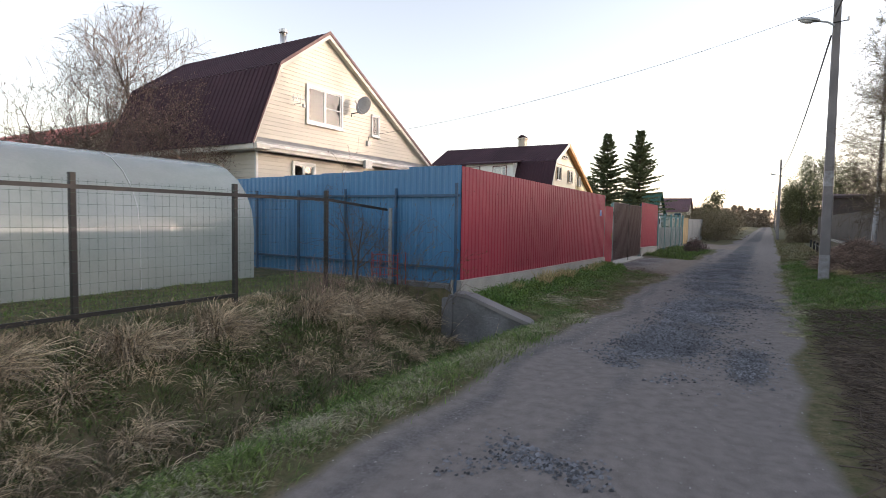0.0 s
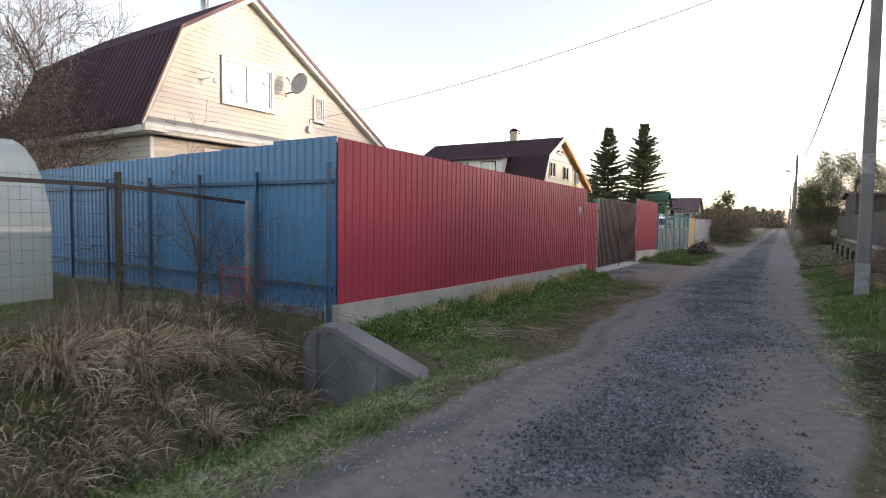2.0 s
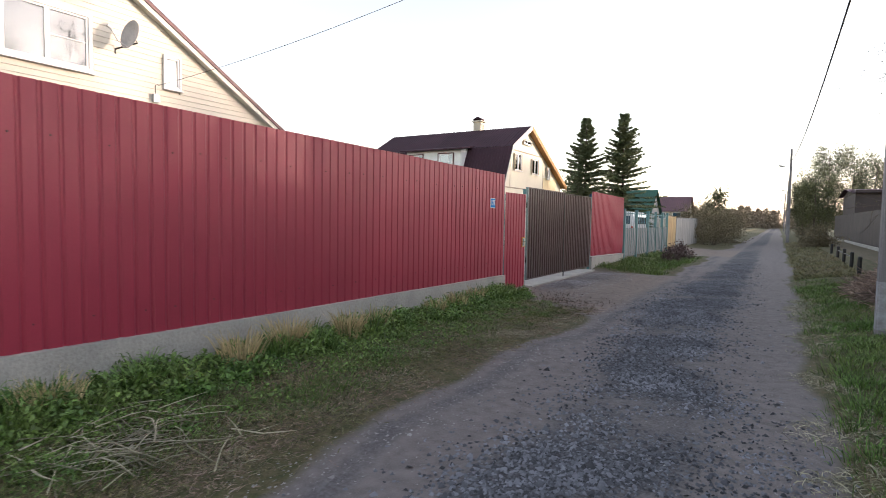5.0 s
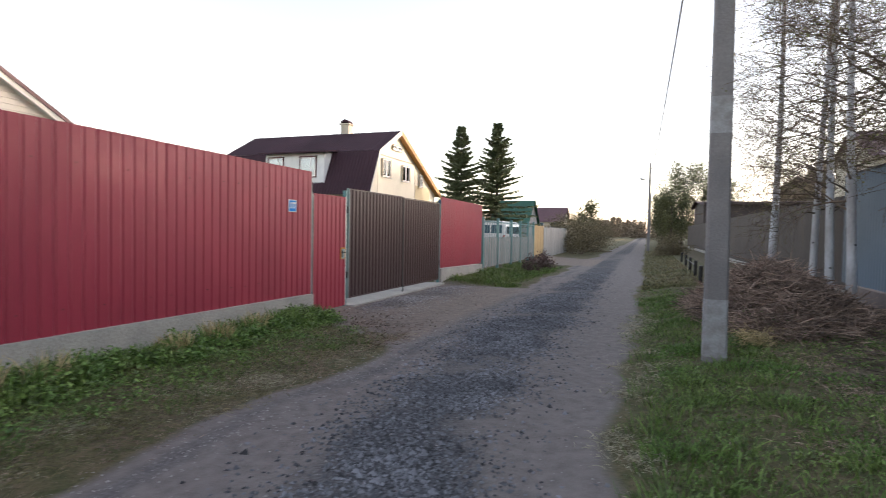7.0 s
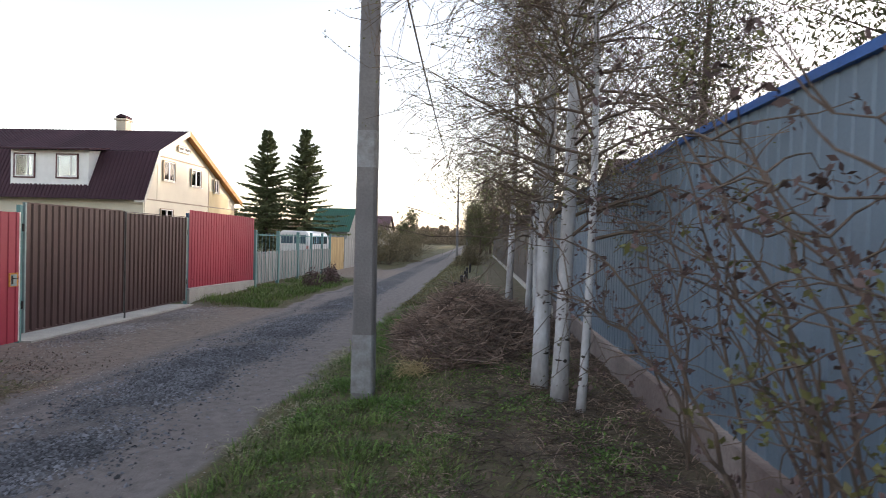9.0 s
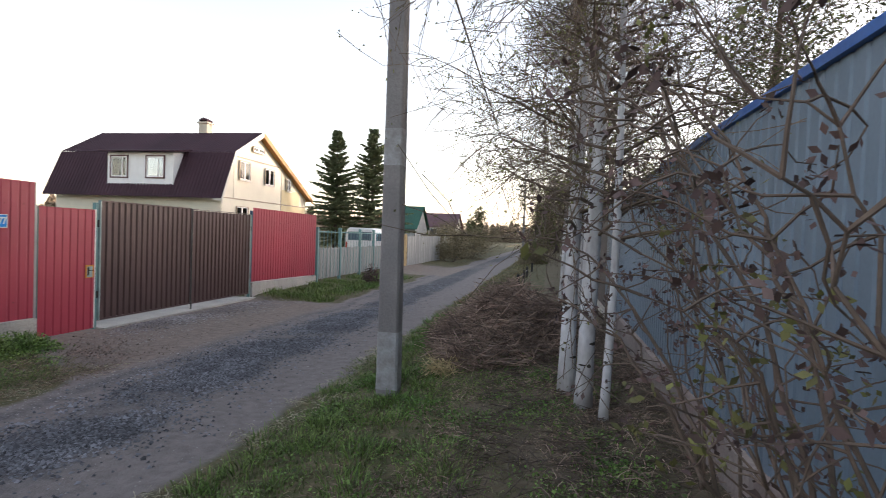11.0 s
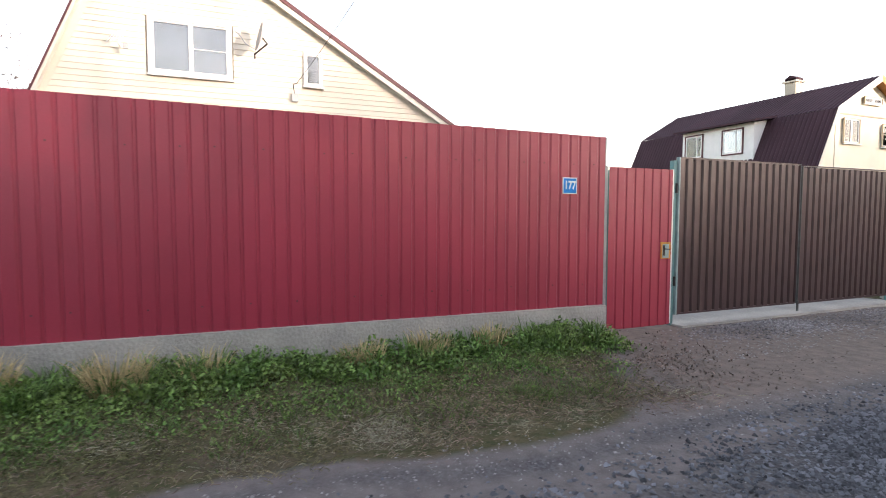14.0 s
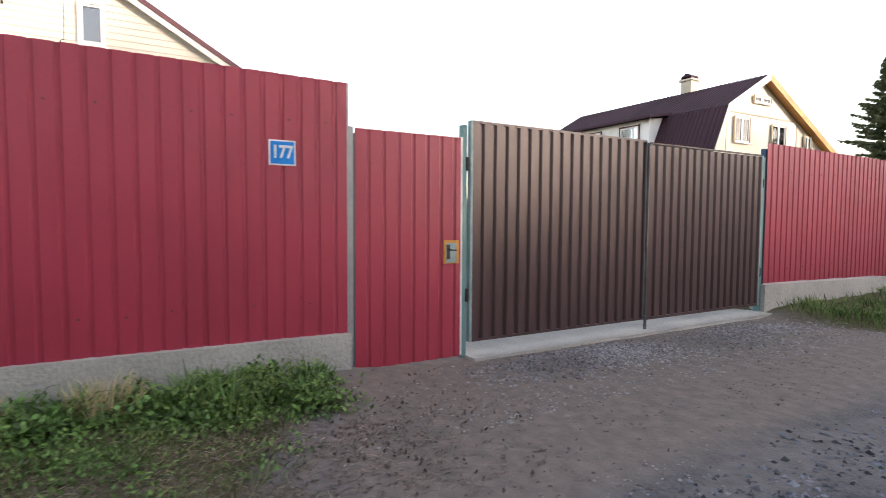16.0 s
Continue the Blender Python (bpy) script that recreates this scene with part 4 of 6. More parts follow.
window(house, 13.6, 14.3, 2.6, 3.35, HX - 0.24, 0.5, 0.08, False, False)
s = Soup()
s.tube([(-14.0, 12.55, 7.3), (-14.0, 12.55, 7.96)], 0.11, 14)
chim = part("flue", s, STEEL, house, "stainless steel flue pipe", True)
s = Soup()
s.tube([(-14.0, 12.55, 7.96), (-14.0, 12.55, 8.0), (-14.0, 12.55, 8.1), (-14.0, 12.55, 8.12)], [0.10, 0.15, 0.15, 0.10], 14)
part("cowl", s, STEEL, chim)
boxpart("flood_light", (HX + 0.20, 14.20, 3.46), (HX + 0.32, 14.56, 3.74), LAMPGREY, house, "grey meter box under the ledge")

dish = thing("satellite_dish", "grey satellite dish on a wall arm", "satellite dish")
dish.location = SET_BACK
s = Soup()
rings = []
c, n = Vector((HX + 0.48, 13.86, 5.56)), Vector((0.10, -0.97, 0.20)).normalized()
u = n.cross(Vector((0, 0, 1))).normalized()
v = u.cross(n)
for r, d in ((0.02, -0.055), (0.13, -0.05), (0.23, -0.025), (0.29, 0.0), (0.30, 0.0), (0.29, -0.012), (0.02, -0.075)):
    rings.append([c + u * r * math.cos(a) + v * r * 1.08 * math.sin(a) + n * d for a in (2 * math.pi * q / 28 for q in range(28))])
s.quad_strip(rings)
part("reflector", s, DISHGREY, dish, "", True)
s = Soup()
s.tube([c - v * 0.30, c - v * 0.26 + n * 0.22, c - v * 0.08 + n * 0.42], 0.012, 6)
part("feed_arm", s, DISHGREY, dish)
s = Soup()
s.tube([c - v * 0.08 + n * 0.38, c - v * 0.05 + n * 0.48], 0.035, 10)
part("feed_horn", s, WHITE, dish)
s = Soup()
s.tube([c - n * 0.07, c - n * 0.20 - v * 0.1, (HX, 13.80, 5.30), (HX, 13.80, 5.20)], 0.02, 6)
part("bracket", s, DARKSTEEL, dish)
ant = thing("tv_antenna", "small grey directional TV antenna on the gable", "antenna")
ant.location = SET_BACK
s = Soup()
s.tube([(HX, 11.16, 5.14), (HX + 0.30, 11.16, 5.14), (HX + 0.30, 11.16, 5.30)], 0.014, 6)
part("mast", s, WHITE, ant)
s = Soup()
s.tube([(HX + 0.12, 10.98, 5.30), (HX + 0.42, 11.26, 5.24)], 0.014, 6)
part("boom", s, WHITE, ant)
for k in range(4):
    s = Soup()
    cx, cy = HX + 0.15 + 0.08 * k, 11.01 + 0.075 * k
    s.tube([(cx + 0.07, cy - 0.07, 5.16), (cx - 0.07, cy + 0.07, 5.42)], 0.010, 5)
    part("element", s, WHITE, ant)
boxpart("amplifier", (HX + 0.27, 11.24, 5.04), (HX + 0.33, 11.33, 5.14), LAMPGREY, ant)
eb = boxpart("meter_box", (HX, 14.60, 4.30), (HX + 0.10, 14.74, 4.48), LAMPGREY, None)
eb.location = SET_BACK
tagged(eb, "small grey cable junction box on the cream gable", "junction box")
s = Soup()
s.tube([(HX + 0.05, 14.66, 4.48), (HX + 0.12, 14.62, 4.68), (HX + 0.14, 14.68, 4.70)], 0.01, 5)
part("hook", s, DARKSTEEL, eb)

# the yellow gabled house farther on
h2 = thing("house", "pale yellow panelled gambrel house with dark roof and white dormer", "house")
h2.location = (-0.30, 0.18, 0.05)
KX, KB = -11.97, -21.8
prof2 = [(33.25, 3.36), (34.32, 5.70), (36.93, 7.15), (43.20, 3.95)]
s = Soup()
s.prism([(33.75, 0.3), (42.95, 0.3), (42.95, 3.98), (36.93, 7.0), (34.52, 5.62), (33.75, 3.5)], KB + 0.3, KX)
part("wall", s, PALEPANEL, h2)
# cladding panels on the gable; the right-hand ones have warm sunlight painted in
for y0, y1, z0, z1 in ((34.75, 39.6, 3.5, 5.55), (39.64, 42.0, 3.5, 4.35), (33.8, 39.6, 0.4, 3.42), (39.64, 42.9, 0.4, 3.42)):
    boxpart("panel", (KX, y0, z0), (KX + 0.025, y1, z1), SUNLITPANEL if y0 > 39 else PALEPANEL, h2)
for y0, y1, z0, z1 in ((33.8, 42.9, 3.43, 3.49), (34.6, 39.3, 5.58, 5.64), (39.58, 39.64, 0.4, 5.5)):
    boxpart("batten", (KX, y0, z0), (KX + 0.04, y1, z1), PINKISH, h2)
roof_sheets(h2, prof2, KX + 0.35, KB, ROOF, 0.18)
for (ya, za), (yb, zb), m in zip(prof2[:-1], prof2[1:], (ROOF_EDGE, ROOF_EDGE, OAKEDGE)):
    s = Soup()
    s.quad_strip([[(xx, ya, za - 0.22), (xx, yb, zb - 0.22), (xx, yb, zb + 0.06), (xx, ya, za + 0.06)] for xx in (KX + 0.355, KX + 0.39)])
    part("rake_board", s, OAKEDGE if m is OAKEDGE else SOFFIT, h2)
    s = Soup()
    s.quad_strip([[(xx, ya, za - 0.10), (xx, yb, zb - 0.10), (xx, yb, zb - 0.02), (xx, ya, za - 0.02)] for xx in (KX - 0.1, KX + 0.35)])
    part("rake_soffit", s, OAKEDGE if m is OAKEDGE else SOFFIT, h2)
for y0, y1, z0, z1 in ((35.10, 36.12, 4.45, 5.45), (37.6, 38.65, 4.42, 5.36), (40.1, 40.68, 4.28, 5.08), (34.9, 36.0, 2.1, 3.1)):
    window(h2, y0, y1, z0, z1, KX + 0.092, 0.5, 0.035, True, False, 1, TANTRIM, CURTAIN)
window(h2, 36.35, 37.55, 6.08, 6.38, KX + 0.072, 0.5, 0.04, False, False, 1, TANTRIM, CURTAIN)
# dormer on the slope
s = Soup()
dz0, dz1 = 3.95, 5.75
s.prism([(33.52, 3.74), (33.52, 5.58), (35.4, 5.85), (34.2, 3.74)], -18.2, -14.45)
part("dormer", s, WHITE, h2, "white clad dormer")
s = Soup()
s.prism([(33.15, 5.55), (33.15, 5.63), (35.4, 6.02), (35.4, 5.9)], -18.45, -14.15)
part("dormer_roof", s, ROOF, h2)
for x0, x1 in ((-18.04, -17.0), (-16.0, -14.92)):
    w = new("window")
    w.parent = h2
    s = Soup()
    z0, z1 = 4.28, 5.42
    for lo, hi in (((x0, z1 - 0.06), (x1, z1)), ((x0, z0), (x1, z0 + 0.06)), ((x0, z0), (x0 + 0.06, z1)), ((x1 - 0.06, z0), (x1, z1))):
        s.box((lo[0], 33.48, lo[1]), (hi[0], 33.52, hi[1]))
    part("casing", s, ROOF_EDGE, w)
    s = Soup()
    for lo, hi in (((x0 + 0.06, z1 - 0.12), (x1 - 0.06, z1 - 0.06)), ((x0 + 0.06, z0 + 0.06), (x1 - 0.06, z0 + 0.12)), ((x0 + 0.06, z0 + 0.12), (x0 + 0.12, z1 - 0.12)), ((x1 - 0.12, z0 + 0.12), (x1 - 0.06, z1 - 0.12)), ((x0 / 3 + x1 * 2 / 3 - 0.03, z0 + 0.12), (x0 / 3 + x1 * 2 / 3 + 0.03, z1 - 0.12))):
        s.box((lo[0], 33.49, lo[1]), (hi[0], 33.518, hi[1]))
    part("sash", s, WHITE, w)
    p = boxpart("pane", (x0 + 0.12, 33.500, z0 + 0.12), (x1 - 0.12, 33.506, z1 - 0.12), PANE, w)
    p.visible_shadow = False
    boxpart("curtain", (x0 + 0.06, 33.509, z0 + 0.06), (x1 - 0.06, 33.515, z1 - 0.06), CURTAIN, w)
s = Soup()
s.box((-15.6, 36.95, 6.6), (-15.08, 37.45, 7.72), 0.02)
s.box((-15.67, 36.88, 7.72), (-15.01, 37.52, 7.80))
ch = part("chimney", s, CREAM, h2, "pale rendered brick chimney")
s = Soup()
s.prism([(-15.6, 7.8), (-15.6, 7.92), (-15.34, 8.05), (-15.08, 7.92), (-15.08, 7.8), (-15.11, 7.8), (-15.11, 7.9), (-15.57, 7.9), (-15.57, 7.8)], 36.95, 37.45, 1)
part("cap", s, ROOF, ch)


def plain_house(x0, x1, y0, y1, eave, ridge, wall_m, roof_m, label, along="x", base=0.3, wins=()):
    """A gabled building: walls, two ribbed slopes and windows on its near side."""
    th = thing("house", label, "house")
    s = Soup()
    if along == "x":
        ym = (y0 + y1) / 2
        s.prism([(y0, base), (y1, base), (y1, eave), (ym, ridge - 0.05), (y0, eave)], x0, x1, 0)
        part("wall", s, wall_m, th)
        roof_sheets(th, [(y0 - 0.35, eave - 0.2), (ym, ridge), (y1 + 0.35, eave - 0.2)], x1 + 0.3, x0 - 0.3, roof_m, 0.25)
    else:
        xm = (x0 + x1) / 2
        s.prism([(x0, base), (x1, base), (x1, eave), (xm, ridge - 0.05), (x0, eave)], y0, y1, 1)
        part("wall", s, wall_m, th)
        for sx, xe in ((-1, x0 - 0.35), (1, x1 + 0.35)):
            d = Vector((xm - xe, 0, ridge - eave + 0.2))
            ln = d.length
            d.normalize()
            n = Vector((d.z * sx, 0, abs(d.x)))
            part("roof_sheet", sheet(Vector((xe, y0 - 0.3, eave - 0.2)) + n * 0.03, (0, 1, 0), d, n, y1 - y0 + 0.6, ln, 0.25, 0.022, 0.5), roof_m, th)
    for wx0, wx1, wz0, wz1 in wins:
        w = new("window")
        w.parent = th
        boxpart("casing", (wx0, y0 - 0.05, wz0), (wx1, y0 - 0.002, wz1), WHITE, w)
        boxpart("pane", (wx0 + 0.08, y0 - 0.06, wz0 + 0.08), (wx1 - 0.08, y0 - 0.052, wz1 - 0.08), CARGLASS, w)
    return th

plain_house(-40, -24.0, 9.6, 15.6, 4.2, 5.9, CREAM, REDROOF, "distant house with a red metal roof behind the greenhouse")
plain_house(-15.7, -11.6, 70, 76, 2.8, 5.4, GREYBOARD, GREENROOF, "small weathered shed with a green metal roof")
plain_house(-15.0, -10.2, 88, 94, 3.4, 5.4, CREAM, PURPLEROOF, "distant cream house with a maroon roof", wins=((-13.9, -12.9, 2.2, 3.1), (-12.0, -10.9, 2.2, 3.1)))

# ---- painted fence past the gate, and the van behind it ----
mint = thing("picket_fence", "pale picket fence between teal steel posts", "fence")
for y in (26.85, 28.8, 30.9, 32.6, 34.2, 35.5):
    boxpart("post", (FX - 0.05, y - 0.05, 0.2), (FX + 0.05, y + 0.05, 2.15), TEAL, mint, "", 0.008)
for z in (0.6, 1.3, 2.0):
    boxpart("rail", (FX - 0.035, 26.8, z - 0.02), (FX - 0.005, 35.5, z + 0.02), TEAL, mint)
y, i = 26.95, 0
rngp = np.random.default_rng(4)
pick = Soup()
pick.box((FX, 0, 0), (FX + 0.018, 0.085, 1.03))
pick_mesh = pick.mesh("picket", GREYBOARD)
tall = Soup()
tall.box((FX + 0.02, 0, 0), (FX + 0.032, 0.020, 1.62))
tall_mesh = tall.mesh("bar", TEAL)
while y < 35.4:
    ob = part("picket", pick_mesh, None, mint)
    ob.location = (0, y, 0.42 + rngp.uniform(-0.02, 0.02))
    if i % 3 == 0:
        ob = part("bar", tall_mesh, None, mint)
        ob.location = (0, y + 0.05, 0.45)
    y, i = y + 0.105, i + 1
ochre = thing("board_fence", "weathered ochre board fence section", "fence")
y = 35.65
while y < 38.2:
    boxpart("board", (FX - 0.02, y, 0.3), (FX + 0.005, y + 0.13, 2.0 + rngp.uniform(-0.03, 0.03)), YELLOWBOARD, ochre)
    y += 0.135
for z in (0.6, 1.7):
    boxpart("rail", (FX - 0.065, 35.6, z), (FX - 0.022, 38.2, z + 0.06), YELLOWBOARD, ochre)
grey = thing("board_fence", "grey weathered board fence section", "fence")
y = 38.4
while y < 47:
    boxpart("board", (FX - 0.02, y, 0.3), (FX + 0.005, y + 0.14, 1.95 + rngp.uniform(-0.05, 0.05)), GREYBOARD, grey)
    y += 0.15
for z in (0.6, 1.7):
    boxpart("rail", (FX - 0.065, 38.4, z), (FX - 0.022, 47, z + 0.06), GREYBOARD, grey)

van = thing("van", "white parked minibus behind the picket fence", "van")
van.location = (-0.9, 5.5, -0.06)
s = Soup()
rings = []
for y, x0, x1, z0, z1 in ((36.0, -7.80, -6.12, 0.75, 2.28), (36.06, -7.90, -6.02, 0.7, 2.38), (40.0, -7.90, -6.02, 0.7, 2.38), (40.7, -7.88, -6.04, 0.7, 1.75), (41.3, -7.75, -6.15, 0.75, 1.45)):
    c = 0.12
    rings.append([(x0 + c, y, z0), (x1 - c, y, z0), (x1, y, z0 + c), (x1, y, z1 - 3 * c), (x1 - 0.10, y, z1 - c), (x1 - 0.25, y, z1), (x0 + 0.25, y, z1), (x0 + 0.10, y, z1 - c), (x0, y, z1 - 3 * c), (x0, y, z0 + c)])
s.quad_strip(rings)
part("body", s, CARWHITE, van)
for x0, x1 in ((-7.70, -7.0), (-6.92, -6.22)):
    boxpart("rear_window", (x0, 35.985, 1.62), (x1, 36.02, 2.12), CARGLASS, van)
for y0, y1 in ((36.3, 37.4), (37.5, 38.6), (38.7, 39.7)):
    boxpart("side_window", (-6.03, y0, 1.60), (-6.005, y1, 2.05), CARGLASS, van)
for x0 in (-7.86, -6.16):
    boxpart("tail_light", (x0, 35.98, 1.0), (x0 + 0.10, 36.05, 1.5), REDROOF, van)
boxpart("bumper", (-7.85, 35.90, 0.62), (-6.07, 36.04, 0.82), RUBBER, van, "", 0.02)
for xx in (-7.75, -6.17):
    for y in (36.8, 40.3):
        s = Soup()
        s.tube([(xx - 0.1, y, 0.72), (xx - 0.09, y, 0.72), (xx + 0.09, y, 0.72), (xx + 0.1, y, 0.72)], [0.24, 0.31, 0.31, 0.24], 18)
        part("wheel", s, RUBBER, van)

# ---- fences and buildings on the other side ----
RX = 4.60
rf = thing("metal_fence", "tall blue-grey galvanised ribbed metal fence on a low plinth", "fence")
y, i = 2.0, 0
while y < 20.9:
    part("sheet", sheet((RX + 0.002 * (i % 2), y, 0.845), (0, 1, 0), (0, 0, 1), (-1, 0, 0), 1.16, 1.98 + 0.006 * (i % 3), pitch=0.115, groove=0.34, depth=0.010), GALV, rf)
    y, i = y + 1.15, i + 1
s = Soup()
s.prism([(RX - 0.03, 2.805), (RX + 0.06, 2.805), (RX + 0.06, 2.845), (RX + 0.02, 2.87), (RX - 0.03, 2.855)], 2.0, 16.4, 1)
part("cap", s, CAPBLUE, rf, "bright blue folded cap strip")
s = Soup()
s.prism([(RX - 0.02, 2.815), (RX + 0.05, 2.815), (RX + 0.05, 2.84), (RX - 0.02, 2.84)], 16.42, 21.0, 1)
part("cap", s, DARKSTEEL, rf)
s = Soup()
s.prism([(RX - 0.06, 0.1), (RX + 0.12, 0.1), (RX + 0.12, 0.84), (RX - 0.05, 0.825)], 2.0, 21.0, 1)
part("plinth", s, CONC_RED, rf, "stained concrete plinth")
for y in (3, 5.5, 8, 10.5, 13, 15.5, 18, 20.5):
    boxpart("post", (RX + 0.03, y - 0.03, 0.3), (RX + 0.09, y + 0.03, 2.80), DARKSTEEL, rf)

br = thing("board_fence", "dark brown board fence on a pale concrete plinth", "fence")
y = 21.1
while y < 62:
    boxpart("board", (RX, y, 0.7), (RX + 0.025, y + 0.20, 2.45 + rngp.uniform(-0.02, 0.02)), BROWNFENCE, br)
    y += 0.205
for z in (0.9, 2.2):
    boxpart("rail", (RX + 0.027, 21.1, z), (RX + 0.07, 62, z + 0.06), BROWNFENCE, br)
boxpart("plinth", (RX - 0.05, 21.05, 0.2), (RX + 0.10, 62, 0.69), CONC, br, "pale concrete plinth")
plain_house(5.0, 13.0, 53, 61, 4.1, 4.35, BROWNFENCE, ROOF, "low dark brown barn behind the board fence", "x")
plain_house(10.8, 16, 39.5, 45, 5.6, 7.0, CREAM, PURPLEROOF, "house with a brown-red roof beyond the grey fence", "x")
bp = thing("barrier_posts", "row of short black posts with a low rail on the verge", "posts")
for x, y, h in ((2.45, 24.4, 0.50), (2.55, 27.2, 0.48), (2.6, 30.0, 0.46), (2.62, 32.5, 0.44), (2.70, 36.5, 0.42)):
    s = Soup()
    s.tube([(x, y, height(x, y) - 0.1), (x + 0.01, y, height(x, y) + h * 0.96), (x + 0.01, y, height(x, y) + h)], [0.05, 0.05, 0.03], 10)
    part("post", s, DARKSTEEL, bp)
s = Soup()
s.tube([(2.56, 27.2, 0.76), (2.63, 32.5, 0.74)], 0.018, 6)
part("rail", s, DARKSTEEL, bp)


# ---- trees ----
def limb(soup, rng, p, d, length, r, depth, tips, wander=0.18, lift=0.05, sides=4, kids=(4, 6), split=(0.35, 0.62), spread=0.9, droop=0.0, bound=None, fine=0.003):
    """A tapering limb with side shoots; tips collects points along the thin ends."""
    n = max(3, int(length / 0.22)) if depth > 0 else 2
    n = min(n, 9)
    pts, radii, dirs = [p.copy()], [r], [d.copy()]
    q, v = p.copy(), d.copy()
    for k in range(n):
        v = (v + Vector(rng.normal(size=3)) * wander + Vector((0, 0, lift - droop * (k / n)))).normalized()
        q = q + v * (length / n)
        if bound and not bound(q):
            break
        pts.append(q.copy())
        dirs.append(v.copy())
        radii.append(max(r * (1 - 0.85 * (k + 1) / n), fine))
    n = len(pts) - 1
    if n < 1:
        return
    soup.tube(pts, radii, sides if r > 0.012 else 3)
    if depth <= 0:
        tips.extend(pts[1:])
        return
    for c in range(rng.integers(kids[0], kids[1] + 1)):
        t = rng.uniform(0.25, 1.0)
        i = min(int(t * n), n - 1)
        base = pts[i].lerp(pts[i + 1], t * n - i if i < n else 0)
        side = Vector(rng.normal(size=3))
        side = (side - dirs[i] * side.dot(dirs[i])).normalized()
        nd = (dirs[i] * (1 - spread * 0.45) + side * spread).normalized()
        limb(soup, rng, base, nd, length * rng.uniform(*split), max(radii[i] * 0.55, fine * 0.8), depth - 1, tips, wander, lift, sides, kids, split, spread, droop, bound, fine)


def birch(x, y, h, r, seed, low=1.6):
    rng = np.random.default_rng(seed)
    th = thing("birch_tree", "slender white-barked birch with bare early-spring twigs", "tree", "row of birches")
    z0 = float(height(x, y))
    lean = rng.normal(size=2) * (0.15 if r > 0.04 else 0.03)
    pts, radii = [], []
    for k in range(15):
        t = k / 14
        pts.append(Vector((x + lean[0] * t + 0.05 * math.sin(5 * t + seed), y + lean[1] * t + 0.05 * math.cos(4 * t + seed), z0 - 0.15 + (h + 0.15) * t)))
        radii.append(r * (1.25 if k == 0 else 1) * (1 - 0.88 * t) + 0.006)
    s = Soup()
    s.tube(pts, radii, 12)
    trunk = part("trunk", s, BIRCH, th, "white peeling bark", True)
    s = Soup()
    for k in range(18):
        t = rng.uniform(0.0, 0.75) ** 1.3
        i = min(int(t * 14), 13)
        c = pts[i].lerp(pts[i + 1], t * 14 - i)
        rr = radii[i] + (radii[i + 1] - radii[i]) * (t * 14 - i) + 0.0015
        a0, w, hh = rng.uniform(0, 6.28), rng.uniform(0.5, 1.5), rng.uniform(0.004, 0.020)
        ring = [[c + Vector((math.cos(a0 + w * j / 4) * rr, math.sin(a0 + w * j / 4) * rr, dz * hh * math.sin(math.pi * (j + 0.3) / 4.6))) for j in range(5)] for dz in (-1, 1)]
        s.quad_strip(ring, False, False)
    tagged(part("bark_scars", s, BIRCH_DK, trunk, "dark horizontal bark scars"), kind="stuff")
    s, tips = Soup(), []
    for k in range(int(h * 6.5)):
        t = low / h + (1 - low / h) * (k + rng.uniform(0, 1)) / (h * 6.5)
        i = min(int(t * 14), 13)
        c = pts[i].lerp(pts[i + 1], t * 14 - i)
        a = rng.uniform(0, 6.28)
        up = rng.uniform(0.05, 0.6)
        ln = (1.15 - t) * rng.uniform(1.1, 2.65) * (0.8 if t < 0.3 else 1) * (0.85 if math.cos(a) < -0.4 else 1)
        limb(s, rng, c, Vector((math.cos(a), math.sin(a), up)).normalized(), ln, 0.014 * (1.15 - t) + 0.004, 2, tips, 0.16, 0.03, 4, (5, 8), (0.38, 0.65), 0.85, 0.10)
    tagged(part("crown", s, TWIG, th), kind="stuff")
    tp = np.array([tuple(p) for p in tips])
    tp = np.repeat(tp, 2, 0)
    tp = tp + rng.normal(size=tp.shape) * 0.03
    v, q = leaves(tp, 0.013, rng)
    ob = raw_mesh("foliage", v, q, NOTRI, SPRING, "", "")
    ob.parent = th
    ob["kind"] = "stuff"
    return th


for k, (bx, by, bh, brr) in enumerate(((3.72, 15.70, 9.5, 0.074), (3.83, 15.25, 10.5, 0.068), (3.93, 15.0, 6.5, 0.034), (3.86, 17.2, 9.0, 0.050), (4.18, 19.7, 10.0, 0.065), (4.2, 20.7, 9.5, 0.065), (4.14, 21.4, 10.0, 0.06), (3.86, 23.5, 9.0, 0.085))):
    birch(bx, by, bh, brr, 11 + k)


